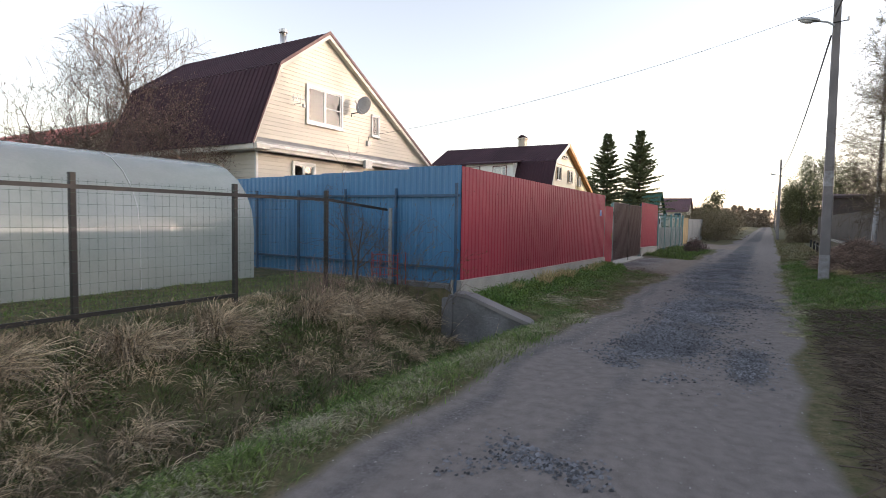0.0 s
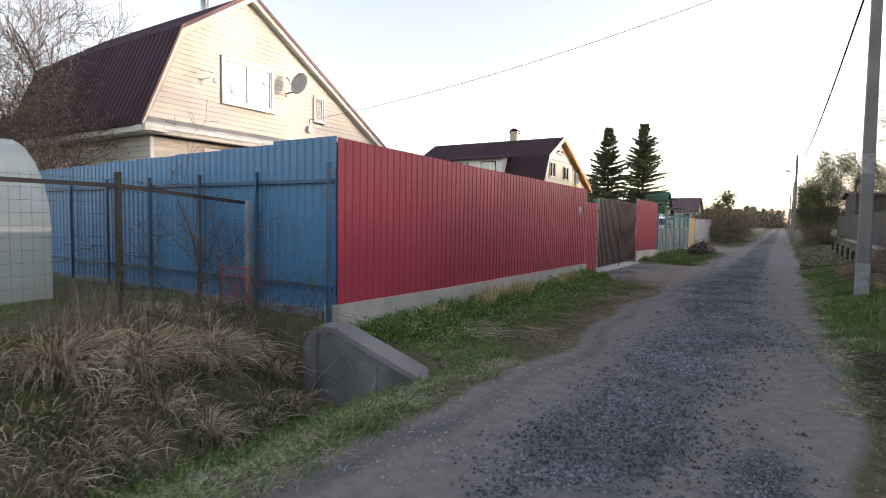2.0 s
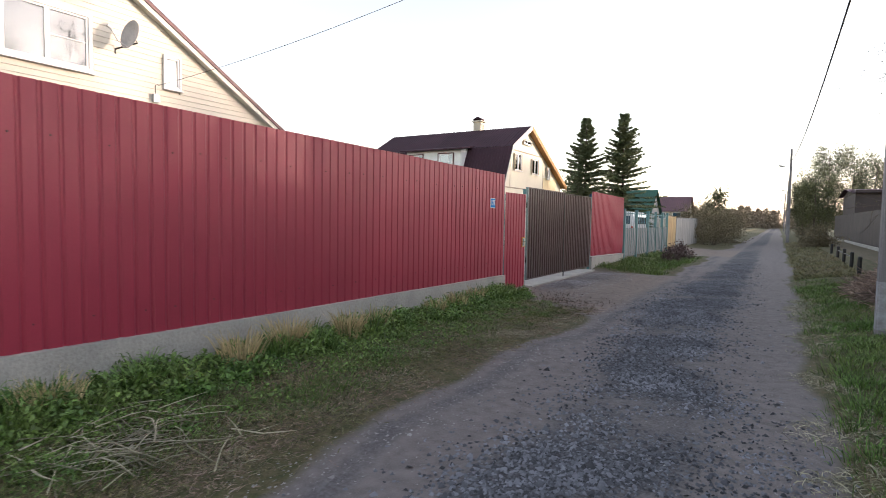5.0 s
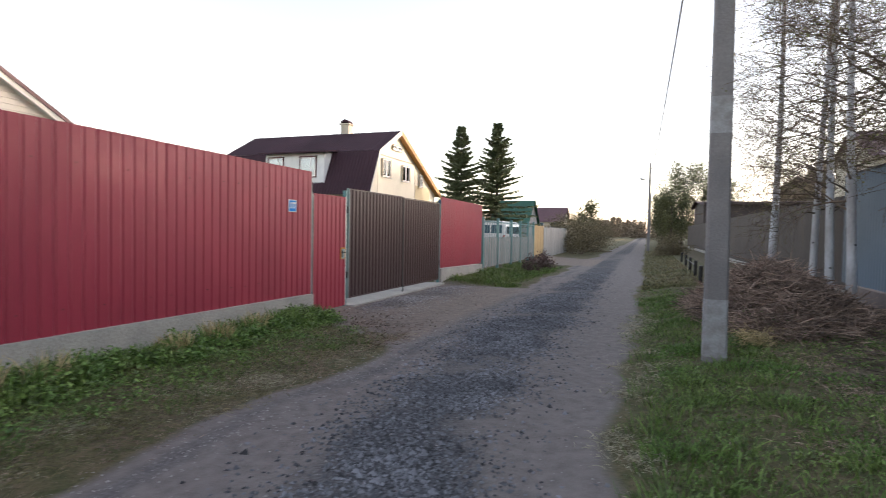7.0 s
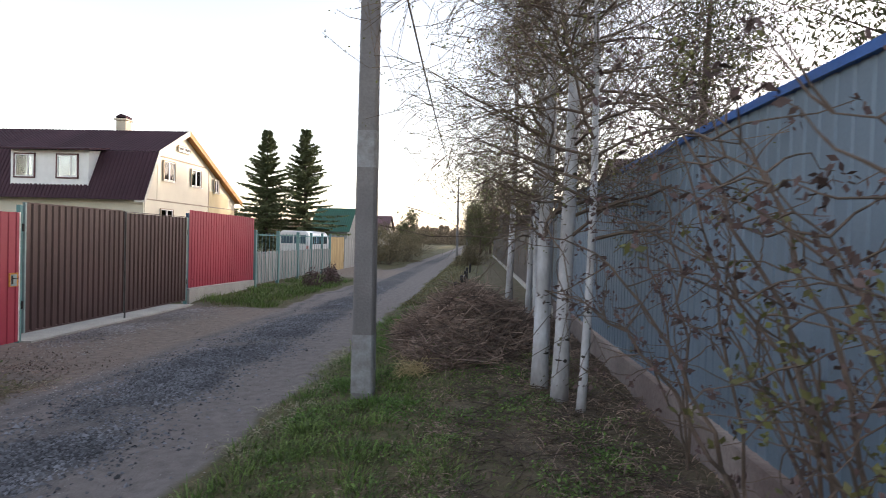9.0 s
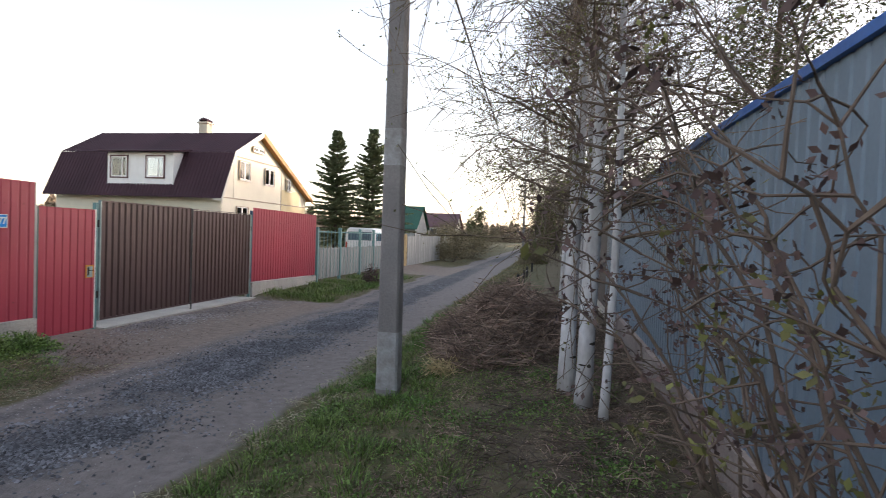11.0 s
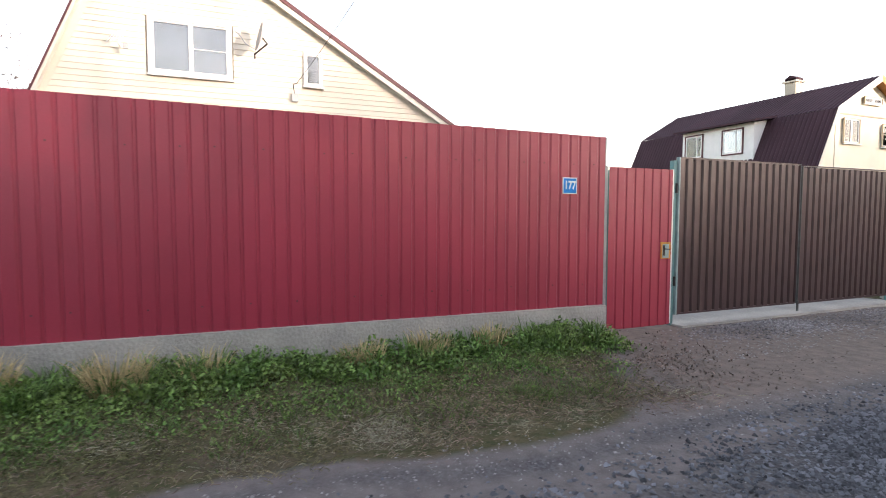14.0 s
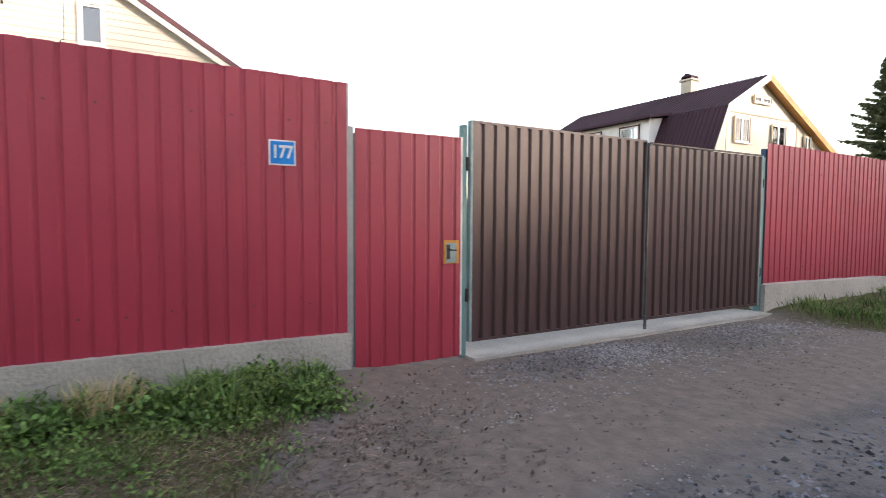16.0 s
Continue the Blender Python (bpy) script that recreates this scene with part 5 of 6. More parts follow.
def bare_tree(x, y, z0, h, seed, label, crown=0.8, material=BARK, buds=None, bud_size=0.02, stems=3, depth=3, frac=0.5, name="bare_tree", kids=(4, 6), thick=0.06, low=0.25, up=(0.7, 1.4), bound=None, arc=(0, 6.28), jitter=0.015, fine=0.0025):
    rng = np.random.default_rng(seed)
    th = thing(name, label, "tree" if "tree" in name else "bush")
    s, tips = Soup(), []
    for k in range(stems):
        a = arc[0] + (arc[1] - arc[0]) * (k + rng.uniform(-0.3, 0.3)) / stems
        d = Vector((math.cos(a) * crown, math.sin(a) * crown, rng.uniform(*up))).normalized()
        limb(s, rng, Vector((x + 0.12 * math.cos(a), y + 0.12 * math.sin(a), z0 - 0.1)), d, h * rng.uniform(0.75, 1.0), thick, depth, tips, 0.14, 0.08, 5, kids, (0.4, 0.62), 0.8, 0.0, bound, fine)
    tagged(part("crown", s, material, th), kind="stuff")
    if buds:
        tp = np.array([tuple(p) for p in tips])
        tp = tp[rng.random(len(tp)) < frac]
        tp = np.repeat(tp, 3, 0) + rng.normal(size=(3 * len(tp), 3)) * jitter
        v, q = leaves(tp, bud_size, rng)
        ob = raw_mesh("foliage", v, q, NOTRI, buds, "", "")
        ob.parent = th
        ob["kind"] = "stuff"
    return th


FRUIT_A = lambda q: (q - Vector((-21.9, 12.2, 6.7))).length < 3.6 or q.z < 4.4
FRUIT_B = lambda q: (q - Vector((-22.8, 9.6, 5.4))).length < 3.0 or q.z < 3.4
bare_tree(-21.9, 12.0, 0.6, 8.8, 41, "leafless spreading fruit tree behind the cream house", 0.8, TWIG, BLOSSOM, 0.022, 8, 3, 0.06, kids=(7, 9), thick=0.09, bound=FRUIT_A, fine=0.0065)
bare_tree(-22.8, 9.6, 0.6, 7.2, 44, "leafless spreading fruit tree behind the greenhouse", 0.8, TWIG, BLOSSOM, 0.022, 6, 3, 0.06, kids=(6, 8), thick=0.08, bound=FRUIT_B, fine=0.005)
SHRUB_BOX = lambda q: q.x < -12.7 and q.z < 5.7
bare_tree(-14.3, 8.5, 0.5, 3.7, 42, "brownish shrub in bud in front of the dark roof", 0.5, TWIG, BLOSSOM, 0.026, 7, 3, 0.6, "shrub", (6, 8), 0.04, bound=SHRUB_BOX, jitter=0.06)
bare_tree(-15.9, 8.6, 0.5, 3.9, 47, "brownish shrub in bud in front of the dark roof", 0.5, TWIG, BLOSSOM, 0.026, 6, 3, 0.6, "shrub", (6, 8), 0.04, bound=SHRUB_BOX, jitter=0.06)
# thin shrubs by the corner of the blue fence
CORNER = lambda q: q.y < 7.28
bare_tree(-4.65, 6.85, 0.35, 1.35, 51, "thin shrub with tiny yellow-green leaves by the blue fence", 0.30, BARK, SPRING, 0.014, 5, 2, 0.6, "shrub", (2, 4), 0.010, bound=CORNER)
bare_tree(-4.15, 6.75, 0.05, 1.45, 52, "thin shrub with tiny yellow-green leaves by the blue fence", 0.40, BARK, SPRING, 0.014, 5, 2, 0.6, "shrub", (2, 4), 0.010, bound=CORNER)
bare_tree(-4.9, 6.5, 0.3, 1.5, 54, "thin tangled shrub with bare stems by the blue fence", 0.45, BARK, DRYLEAF, 0.012, 6, 2, 0.4, "shrub", (3, 4), 0.009, bound=CORNER)
bare_tree(-5.9, 6.95, 0.55, 1.7, 53, "dark crooked sapling in front of the blue fence", 0.22, BARK, DRYLEAF, 0.014, 2, 3, 0.12, "bare_tree", (4, 5), 0.026, bound=CORNER)
# shrubs of the other verge with dry seed heads
ROSE_BOX = lambda q: q.x < 4.56 and q.z > 0.45 and (q.y - 10.6) > 0.55 * (4.6 - q.x) and q.y > 11.0 and q.x > 3.3


def arching_shrub(x, y, z0, stems, seed, label, leaf):
    """Long stems that rise, bow over and carry short side shoots with clustered seed heads."""
    rng = np.random.default_rng(seed)
    th = thing("shrub", label, "bush", "shrubs by the grey fence")
    s, heads = Soup(), []
    for k in range(stems):
        a = rng.uniform(1.75, 3.9)
        reach, rise = rng.uniform(0.35, 0.95), rng.uniform(1.1, 2.9)
        pts = []
        for j in range(13):
            u = j / 12
            p = Vector((x + math.cos(a) * reach * u ** 1.25, y + math.sin(a) * reach * u ** 1.25 + 0.25 * u, z0 + rise * (1.25 * u - 0.42 * u ** 2.6))) + Vector(rng.normal(size=3)) * 0.018
            if not ROSE_BOX(p):
                break
            pts.append(p)
        if len(pts) < 4:
            continue
        r0 = rng.uniform(0.007, 0.013)
        s.tube(pts, [r0 * (1 - 0.06 * j) for j in range(len(pts))], 6)
        for j in range(3, len(pts)):
            for w in range(rng.integers(1, 3)):
                d = Vector(rng.normal(size=3) + np.array([-0.3, 0.2, 0.5])).normalized()
                q, line = pts[j].copy(), [pts[j].copy()]
                for m in range(5):
                    d = (d + Vector(rng.normal(size=3)) * 0.28).normalized()
                    q = q + d * rng.uniform(0.04, 0.10)
                    if not ROSE_BOX(q):
                        break
                    line.append(q.copy())
                if len(line) > 1:
                    s.tube(line, [0.0045 - 0.0006 * m for m in range(len(line))], 4)
                    heads.append(line[-1])
                    if rng.uniform() < 0.4:
                        heads.append(line[len(line) // 2])
    tagged(part("crown", s, ROSESTEM, th), kind="stuff")
    c = np.repeat(np.array([tuple(p) for p in heads]), 7, 0)
    c = c + rng.normal(size=c.shape) * 0.020
    v, q = leaves(c, 0.017, rng)
    ob = raw_mesh("foliage", v, q, NOTRI, leaf, "", "")
    ob.parent = th
    ob["kind"] = "stuff"


for sx, sy, n, sd, leaf in ((4.40, 11.6, 4, 61, DRYLEAF), (4.45, 12.3, 4, 62, DRYLEAF), (4.35, 12.9, 3, 63, DRYLEAF), (4.40, 12.0, 3, 64, SPRING), (4.42, 13.8, 3, 66, DRYLEAF)):
    arching_shrub(sx, sy, 0.52, n, sd, "arching shrub with dark dry seed heads and first leaves" if leaf is DRYLEAF else "shrub with first yellow-green leaves by the grey fence", leaf)


def spruce(x, y, h, seed, z0=0.3, width=1.0):
    rng = np.random.default_rng(seed)
    th = thing("spruce_tree", "dark green pointed spruce with drooping branches", "tree", "pair of spruces")
    s = Soup()
    s.tube([(x, y, z0 - 0.2), (x + 0.05, y, z0 + h * 0.5), (x, y, z0 + h)], [0.16, 0.09, 0.01], 8)
    part("trunk", s, BARK, th)
    s = Soup()
    pts, vec = [], []
    z = h * 0.12
    while z < h * 0.985:
        t = z / h
        reach = width * (1.62 * (1 - t) ** 1.0 + 0.07) * (0.75 if t < 0.2 else 1)
        for k in range(7 if t < 0.8 else 5):
            a = rng.uniform(0, 6.28)
            ln = reach * rng.uniform(0.55, 1.15)
            up0 = -0.15 + 0.75 * t
            prev = None
            for j in range(9):
                u = j / 8
                px = Vector((x + math.cos(a) * ln * u, y + math.sin(a) * ln * u, z0 + z + ln * (up0 * u - 0.28 * u * u + 0.22 * u ** 3)))
                if prev is not None:
                    for w in range(12):
                        b = prev.lerp(px, rng.uniform())
                        aa = a + rng.choice([-1, 1]) * rng.uniform(0.3, 1.4)
                        l2 = 0.28 * (1.35 - u) * rng.uniform(0.5, 1.1) + 0.07
                        pts.append(tuple(b))
                        vec.append((math.cos(aa) * l2, math.sin(aa) * l2, l2 * rng.uniform(-0.75, 0.05)))
                prev = px
            s.tube([(x, y, z0 + z), tuple(prev)], [0.02, 0.004], 3)
        z += 0.19 + 0.14 * rng.uniform()
    part("branching", s, BARK, th)
    base, vec = np.array(pts), np.array(vec)
    ob = blades("needles", base, base + vec, rng.normal(size=vec.shape) * 0.02, rng.uniform(0.05, 0.11, len(base)), NEEDLE, "", "")
    ob.parent = th
    return th


spruce(-11.7, 46.8, 9.0, 71, width=2.15)
spruce(-8.95, 46.7, 9.1, 72, width=2.3)


def leafy(x, y, z0, h, w, seed, material, label, name="tree", n=2600, size=0.12, cat="tree", trunk=True, bottom=0.25, group=""):
    """A tree or bush: tapered stems with limbs, and a crown of leaf clumps with gaps."""
    rng = np.random.default_rng(seed)
    th = thing(name, label, cat, group)
    s, tips = Soup(), []
    if trunk:
        s.tube([(x, y, z0 - 0.2), (x + 0.1 * rng.normal(), y, z0 + h * 0.5), (x, y, z0 + h * 0.92)], [0.035 * h * 0.5, 0.02 * h * 0.5, 0.02], 7)
    nb = 16 if trunk else 12
    cl = []
    for k in range(nb):
        a, t = rng.uniform(0, 6.28), bottom + (0.97 - bottom) * (k + rng.uniform()) / nb
        reach = w * (0.35 + 0.75 * math.sin(math.pi * min(0.98, (t - bottom) / (1 - bottom) * 0.75 + 0.2))) * rng.uniform(0.5, 1.1)
        e = Vector((x + math.cos(a) * reach, y + math.sin(a) * reach, z0 + h * t))
        s.tube([(x, y, z0 + max(0.0, h * t - reach * 0.5)) if trunk else (x + 0.3 * math.cos(a), y + 0.3 * math.sin(a), z0), e], [0.02, 0.004], 4)
        for j in range(5):
            cl.append(np.array(e.lerp(Vector((x, y, z0 + h * t * 0.9)), rng.uniform(0, 0.75))) + rng.normal(size=3) * 0.16 * w)
    tagged(part("branching", s, BARK, th), kind="stuff")
    cl = np.array(cl)
    c = cl[rng.integers(0, len(cl), n)] + rng.normal(size=(n, 3)) * np.array([0.16 * w, 0.16 * w, 0.05 * h + 0.05])
    c[:, 2] = np.maximum(c[:, 2], z0 + 0.03)
    v, q = leaves(c, size, rng, aspect=0.3)
    ob = raw_mesh("crown", v, q, NOTRI, material, "", "")
    ob.parent = th
    return th


for k, (x, y, h, w) in enumerate(((3.3, 66.0, 5.8, 1.7), (4.5, 70.0, 8.4, 2.1), (6.6, 73.0, 8.8, 2.4), (2.9, 77.0, 5.8, 1.5), (8.0, 69.0, 7.4, 2.2))):
    leafy(x, y, 0.4, h, w, 80 + k, PINE, "olive green pine beside the lane", "pine_tree", 12000, 0.09, group="pines along the lane")
for k, (x, y, h, w) in enumerate(((7.6, 15.5, 8.2, 1.3), (8.8, 18.0, 9.0, 1.5), (7.2, 20.5, 7.6, 1.2), (9.5, 13.0, 8.5, 1.4))):
    leafy(x, y, 0.5, h, w, 150 + k, PINE, "slender pine behind the grey fence", "pine_tree", 16000, 0.046, bottom=0.3, group="pines behind the grey fence")
for k, (x, y, h, w) in enumerate(((-3.2, 46.5, 2.3, 1.5), (-4.4, 50.0, 2.6, 1.8), (-2.9, 52.0, 2.2, 1.5), (-5.4, 56, 3.0, 2.0), (-3.6, 60, 2.4, 1.8), (-4.3, 76, 3.0, 2.2), (2.7, 44.0, 1.4, 0.9), (3.2, 70, 2.5, 1.5), (3.4, 85, 3.0, 2.0))):
    leafy(x, y, 0.25, h, w, 95 + k, HEDGE, "brownish budding roadside bush", "bush", 5000, 0.06, "bush", False, 0.05, "roadside bushes")
leafy(-6.2, 82, 0.3, 5.5, 1.6, 120, PINE, "small pine beside the lane", "pine_tree", 1800, 0.2)
leafy(-16.5, 60, 0.3, 6.3, 1.4, 121, NEEDLE, "dark spruce top behind the yellow house", "pine_tree", 1800, 0.2)
for k, (x, y) in enumerate(((-2.7, 28.6), (-2.45, 30.4), (-2.9, 31.6))):
    leafy(x, y, 0.2, 0.55, 0.38, 130 + k, DRYLEAF, "low dry brown bush on the verge", "bush", 700, 0.05, "bush", False, 0.05, "low dry bushes")


def woods(name, az0, az1, dist, h, n, seed, label, size=1.0, m=100):
    """A belt of far woodland round the place."""
    rng = np.random.default_rng(seed)
    cs = []
    span = az1 - az0
    for k in range(n):
        a = radians(az0 + span * rng.uniform())
        d = dist * rng.uniform(0.95, 1.25)
        x, y, hh = math.sin(a) * d, math.cos(a) * d + 10, h * rng.uniform(0.8, 1.06)
        u = rng.uniform(0, 1, m)
        w = hh * 0.17 * (1.15 - u)
        cs.append(np.stack([x + rng.normal(size=m) * w, y + rng.normal(size=m) * w, 0.3 + hh * u], 1))
    v, q = leaves(np.concatenate(cs), size, rng, aspect=0.6)
    return raw_mesh(name, v, q, NOTRI, HAZYWOOD, label, "woods")


woods("far_woods", 12, 110, 100, 11.4, 420, 201, "distant mixed woodland in early spring")
woods("far_woods", -14, 12, 190, 6.5, 260, 202, "distant low trees at the end of the lane", 0.34, 280)
woods("far_woods", 110, 346, 170, 8.0, 420, 203, "distant low trees behind the gardens", 1.2, 70)

# ---- grass, weeds and stones ----
RG = np.random.default_rng(77)


def scatter(n, x0, x1, y0, y1, near=1.0):
    """Feet on the ground; near > 1 crowds them to the low-y end."""
    x = RG.uniform(x0, x1, n)
    y = y0 + (y1 - y0) * RG.uniform(0, 1, n) ** near
    return x, y


def tufted(n, x0, x1, y0, y1, per, spread, near=1.0):
    cx, cy = scatter(max(1, n // per), x0, x1, y0, y1, near)
    k = RG.integers(0, len(cx), n)
    return cx[k] + RG.normal(size=n) * spread, cy[k] + RG.normal(size=n) * spread, cx[k], cy[k]


def grass(name, x, y, hgt, lean, width, material, label, down=None, cx=None, cy=None, sag=0.0, category="grass"):
    free = ~((y > 6.9) & (y < 7.5) & (x < -2.45) & (x > -4.4)) & ~((x < -3.93) & (x > -4.2) & (y > 7.3))
    x, y = x[free], y[free]
    if cx is not None:
        cx, cy = cx[free], cy[free]
    n = len(x)
    z = height(x, y)
    ang = RG.uniform(0, 2 * np.pi, n)
    dx, dy = np.cos(ang), np.sin(ang)
    if cx is not None:
        ox, oy = x - cx, y - cy
        r = np.hypot(ox, oy) + 1e-6
        dx, dy = 0.75 * ox / r + 0.35 * dx, 0.75 * oy / r + 0.35 * dy
    if down is not None:
        dx, dy = dx + down[0], dy + down[1]
    h = hgt * RG.uniform(0.45, 1.25, n)
    L = lean * RG.uniform(0.4, 1.3, n) * h
    base = np.stack([x, y, z - 0.015], 1)
    tip = base + np.stack([dx * L, dy * L, h * (1 - sag * RG.uniform(0.3, 1.1, n))], 1)
    bend = np.stack([-dx * L * 0.12, -dy * L * 0.12, h * (0.10 + 0.35 * sag)], 1)
    tip[:, 2] = np.maximum(tip[:, 2], height(tip[:, 0], tip[:, 1]) + 0.005)
    return blades(name, base, tip, bend, width * RG.uniform(0.6, 1.4, n), material, label, category)


# ditch banks: drooping dry tussocks with dark green gaps between them
def herbs(name, n, x0, x1, y0, y1, per, spread, top, size, material, label, category="weeds", flat=2.0, aspect=0.55):
    """Broad leaves in low domed clumps: each clump is as high as its middle allows."""
    ox, oy, ccx, ccy = tufted(n, x0, x1, y0, y1, per, spread)
    inside = (ox > x0 - 0.12) & (ox < x1 + 0.15) & (ox > -3.93) | (ox < -4.3)
    d = np.hypot(ox - ccx, oy - ccy) / (2.2 * spread)
    oz = height(ox, oy) + 0.006 + top * np.clip(1 - d, 0.08, 1) * RG.uniform(0.1, 1.0, n)
    wall = (oy > 6.9) & (oy < 7.5) & (ox < -2.4)
    ok = inside & ~wall
    v, q = leaves(np.stack([ox, oy, oz], 1)[ok], size, RG, flat, aspect)
    raw_mesh(name, v, q, NOTRI, material, label, category)


x, y, cx, cy = tufted(13000, -4.95, -3.0, -3.2, 6.9, 60, 0.065)
grass("dry_grass", x, y, 0.15, 1.5, 0.0055, DRYGRASS, "dry tussock grass on the ditch bank", (0.35, 0), cx, cy, 0.9)
x, y, cx, cy = tufted(5200, -4.9, -3.3, -3.2, 6.9, 130, 0.05)
grass("dry_grass", x, y, 0.22, 1.3, 0.0055, DRYGRASS, "long dry tussock grass hanging over the ditch bank", (0.8, 0), cx, cy, 1.05)
for sx, sy, n in ((-4.72, 6.25, 1500), (-4.85, 5.55, 1300), (-4.95, 4.85, 900), (-5.0, 3.3, 900), (-4.95, 2.2, 800), (-5.0, 1.0, 700)):
    x, y = RG.normal(sx, 0.09, n), RG.normal(sy, 0.15, n)
    grass("dry_grass", x, y, 0.34, 1.15, 0.006, DRYGRASS, "big drooping tussock of straw-coloured grass", (0.75, 0), np.full(n, sx), np.full(n, sy), 1.1)
x, y, cx, cy = tufted(5500, -4.6, -2.9, -3.2, 6.9, 110, 0.08)
grass("matted_grass", x, y, 0.08, 2.0, 0.005, BRUSH, "brown matted dead grass on the ditch bank", (0.5, 0), None, None, 0.9)
x, y, cx, cy = tufted(34000, -5.4, -2.5, -3.2, 7.1, 60, 0.09)
grass("green_grass", x, y, 0.135, 0.9, 0.0065, DITCHGREEN, "new green grass among dry stems in the ditch", (0.3, 0), cx, cy, 0.55)
herbs("weeds", 30000, -5.2, -2.6, -3.2, 6.9, 120, 0.12, 0.15, 0.019, DITCHGREEN, "low dark green weeds in the ditch", "weeds")
x, y, cx, cy = tufted(6500, -3.6, -2.7, 2.5, 6.8, 90, 0.07)
grass("green_grass", x, y, 0.22, 0.5, 0.007, GREENGRASS, "fresh green sedge at the bottom of the ditch", (0.1, 0), cx, cy, 0.3)
x, y, cx, cy = tufted(7000, -5.9, -4.9, -3.0, 7.0, 110, 0.09)
grass("dry_grass", x, y, 0.17, 1.0, 0.0055, DRYGRASS, "dry grass along the foot of the mesh fence", (0.3, 0), cx, cy, 0.6)
x, y, cx, cy = tufted(420, -5.5, -4.7, 4.4, 6.9, 30, 0.13)
grass("dry_stems", x, y, 0.62, 0.25, 0.0035, BRUSH, "thin brown upright stems by the mesh fence", None, None, None, 0.0, "dry stems")
# lawn round the greenhouse
x, y = scatter(9000, -7.4, -5.7, -3.2, 7.2)
grass("lawn_grass", x, y, 0.06, 0.6, 0.007, GREENGRASS, "fresh green grass round the greenhouse", None, None, None, 0.2)
# pale matted strip by the lane
x, y, _, _ = tufted(22000, -2.65, -1.85, -3.2, 8.2, 90, 0.09)
grass("matted_grass", x, y, 0.075, 1.7, 0.0045, PALEGRASS, "pale matted grass along the edge of the lane", (0.2, 0), None, None, 0.75)
x, y, cx, cy = tufted(19000, -2.75, -1.85, -3.2, 8.2, 55, 0.10)
grass("green_grass", x, y, 0.10, 0.9, 0.005, GREENGRASS, "green grass along the edge of the lane", (-0.2, 0), cx, cy, 0.4)
# verge before the red fence
x, y, _, _ = tufted(26000, -3.6, -2.0, 7.5, 16.2, 110, 0.15)
grass("verge_grass", x, y, 0.055, 1.5, 0.0045, DULLGRASS, "short trodden grass on the verge", None, None, None, 0.7)
x, y, cx, cy = tufted(17000, -3.6, -2.3, 7.5, 16.2, 90, 0.11)
grass("green_grass", x, y, 0.075, 0.9, 0.005, GREENGRASS, "green tufts on the verge", None, cx, cy, 0.4)
x, y, _, _ = tufted(8000, -2.9, -1.95, 8.5, 16.4, 260, 0.12)
grass("matted_grass", x, y, 0.03, 2.6, 0.004, PALEGRASS, "matted dead grass on the verge", None, None, None, 0.9)
x, y, _, _ = tufted(17000, -3.1, -1.95, 8.5, 17.0, 180, 0.16)
grass("matted_grass", x, y, 0.03, 2.4, 0.0045, BRUSH, "brown dead grass on the verge", None, None, None, 0.9)
# leafy weeds under the fence, with darker gaps and a few taller tufts
herbs("weeds", 34000, -3.88, -3.25, 7.6, 16.7, 210, 0.11, 0.21, 0.021, WEED, "leafy green weeds along the fence foot")
herbs("weeds", 15000, -3.5, -2.7, 7.6, 16.2, 150, 0.13, 0.08, 0.015, WEED, "low creeping weeds on the verge")
x, y, cx, cy = tufted(4200, -3.85, -3.35, 7.6, 16.7, 70, 0.05)
grass("green_grass", x, y, 0.24, 0.75, 0.009, WEED, "taller fresh grass tufts along the fence foot", None, cx, cy, 0.4)
# clumps of cut stalks
for sx, sy, n, hh in ((-3.55, 10.45, 60, 0.30), (-3.62, 11.1, 75, 0.30), (-3.55, 11.95, 70, 0.28), (-3.6, 12.55, 18, 0.26), (-3.6, 13.9, 50, 0.20), (-3.65, 14.6, 55, 0.22), (-3.7, 15.3, 45, 0.20), (-3.6, 8.9, 40, 0.22)):
    n *= 4
    a, r = RG.uniform(0, 6.28, n), 0.19 * RG.uniform(0, 1, n) ** 0.6
    x, y = sx + r * np.cos(a) * 0.7, sy + r * np.sin(a)
    grass("cut_stalks", x, y, hh * 1.05, 0.55, 0.010, STALK, "clump of pale cut dry stalks by the fence", None, np.full(n, sx), np.full(n, sy), 0.0, "stalks")
# far side of the gate
x, y, cx, cy = tufted(9000, -3.9, -2.2, 23.3, 33.0, 60, 0.16, 1.3)
grass("green_grass", x, y, 0.16, 0.8, 0.010, GREENGRASS, "green grass on the verge past the gate", None, cx, cy, 0.3)
# right verge: short mossy grass with brown litter
x, y, cx, cy = tufted(24000, 1.15, 2.9, 8.0, 24.0, 90, 0.13, 1.35)
grass("green_grass", x, y, 0.075, 0.9, 0.006, GREENGRASS, "green grass on the verge by the lamp pole", None, cx, cy, 0.4)
x, y, cx, cy = tufted(9000, 1.15, 2.5, 10.0, 22.0, 60, 0.08)
grass("green_grass", x, y, 0.12, 0.8, 0.007, GREENGRASS, "taller fresh grass beside the lane", None, cx, cy, 0.35)
herbs("weeds", 27000, 1.3, 4.2, 10.2, 17.0, 130, 0.12, 0.055, 0.013, GREENGRASS, "low green weeds on the verge by the lamp pole")
x, y = scatter(13000, 1.1, 3.9, 7.0, 24.0, 1.3)
grass("verge_grass", x, y, 0.065, 1.3, 0.005, DULLGRASS, "short mixed grass on the verge by the lamp pole", None, None, None, 0.6)
x, y, _, _ = tufted(15000, 1.8, 4.4, 10.5, 18.0, 220, 0.16)
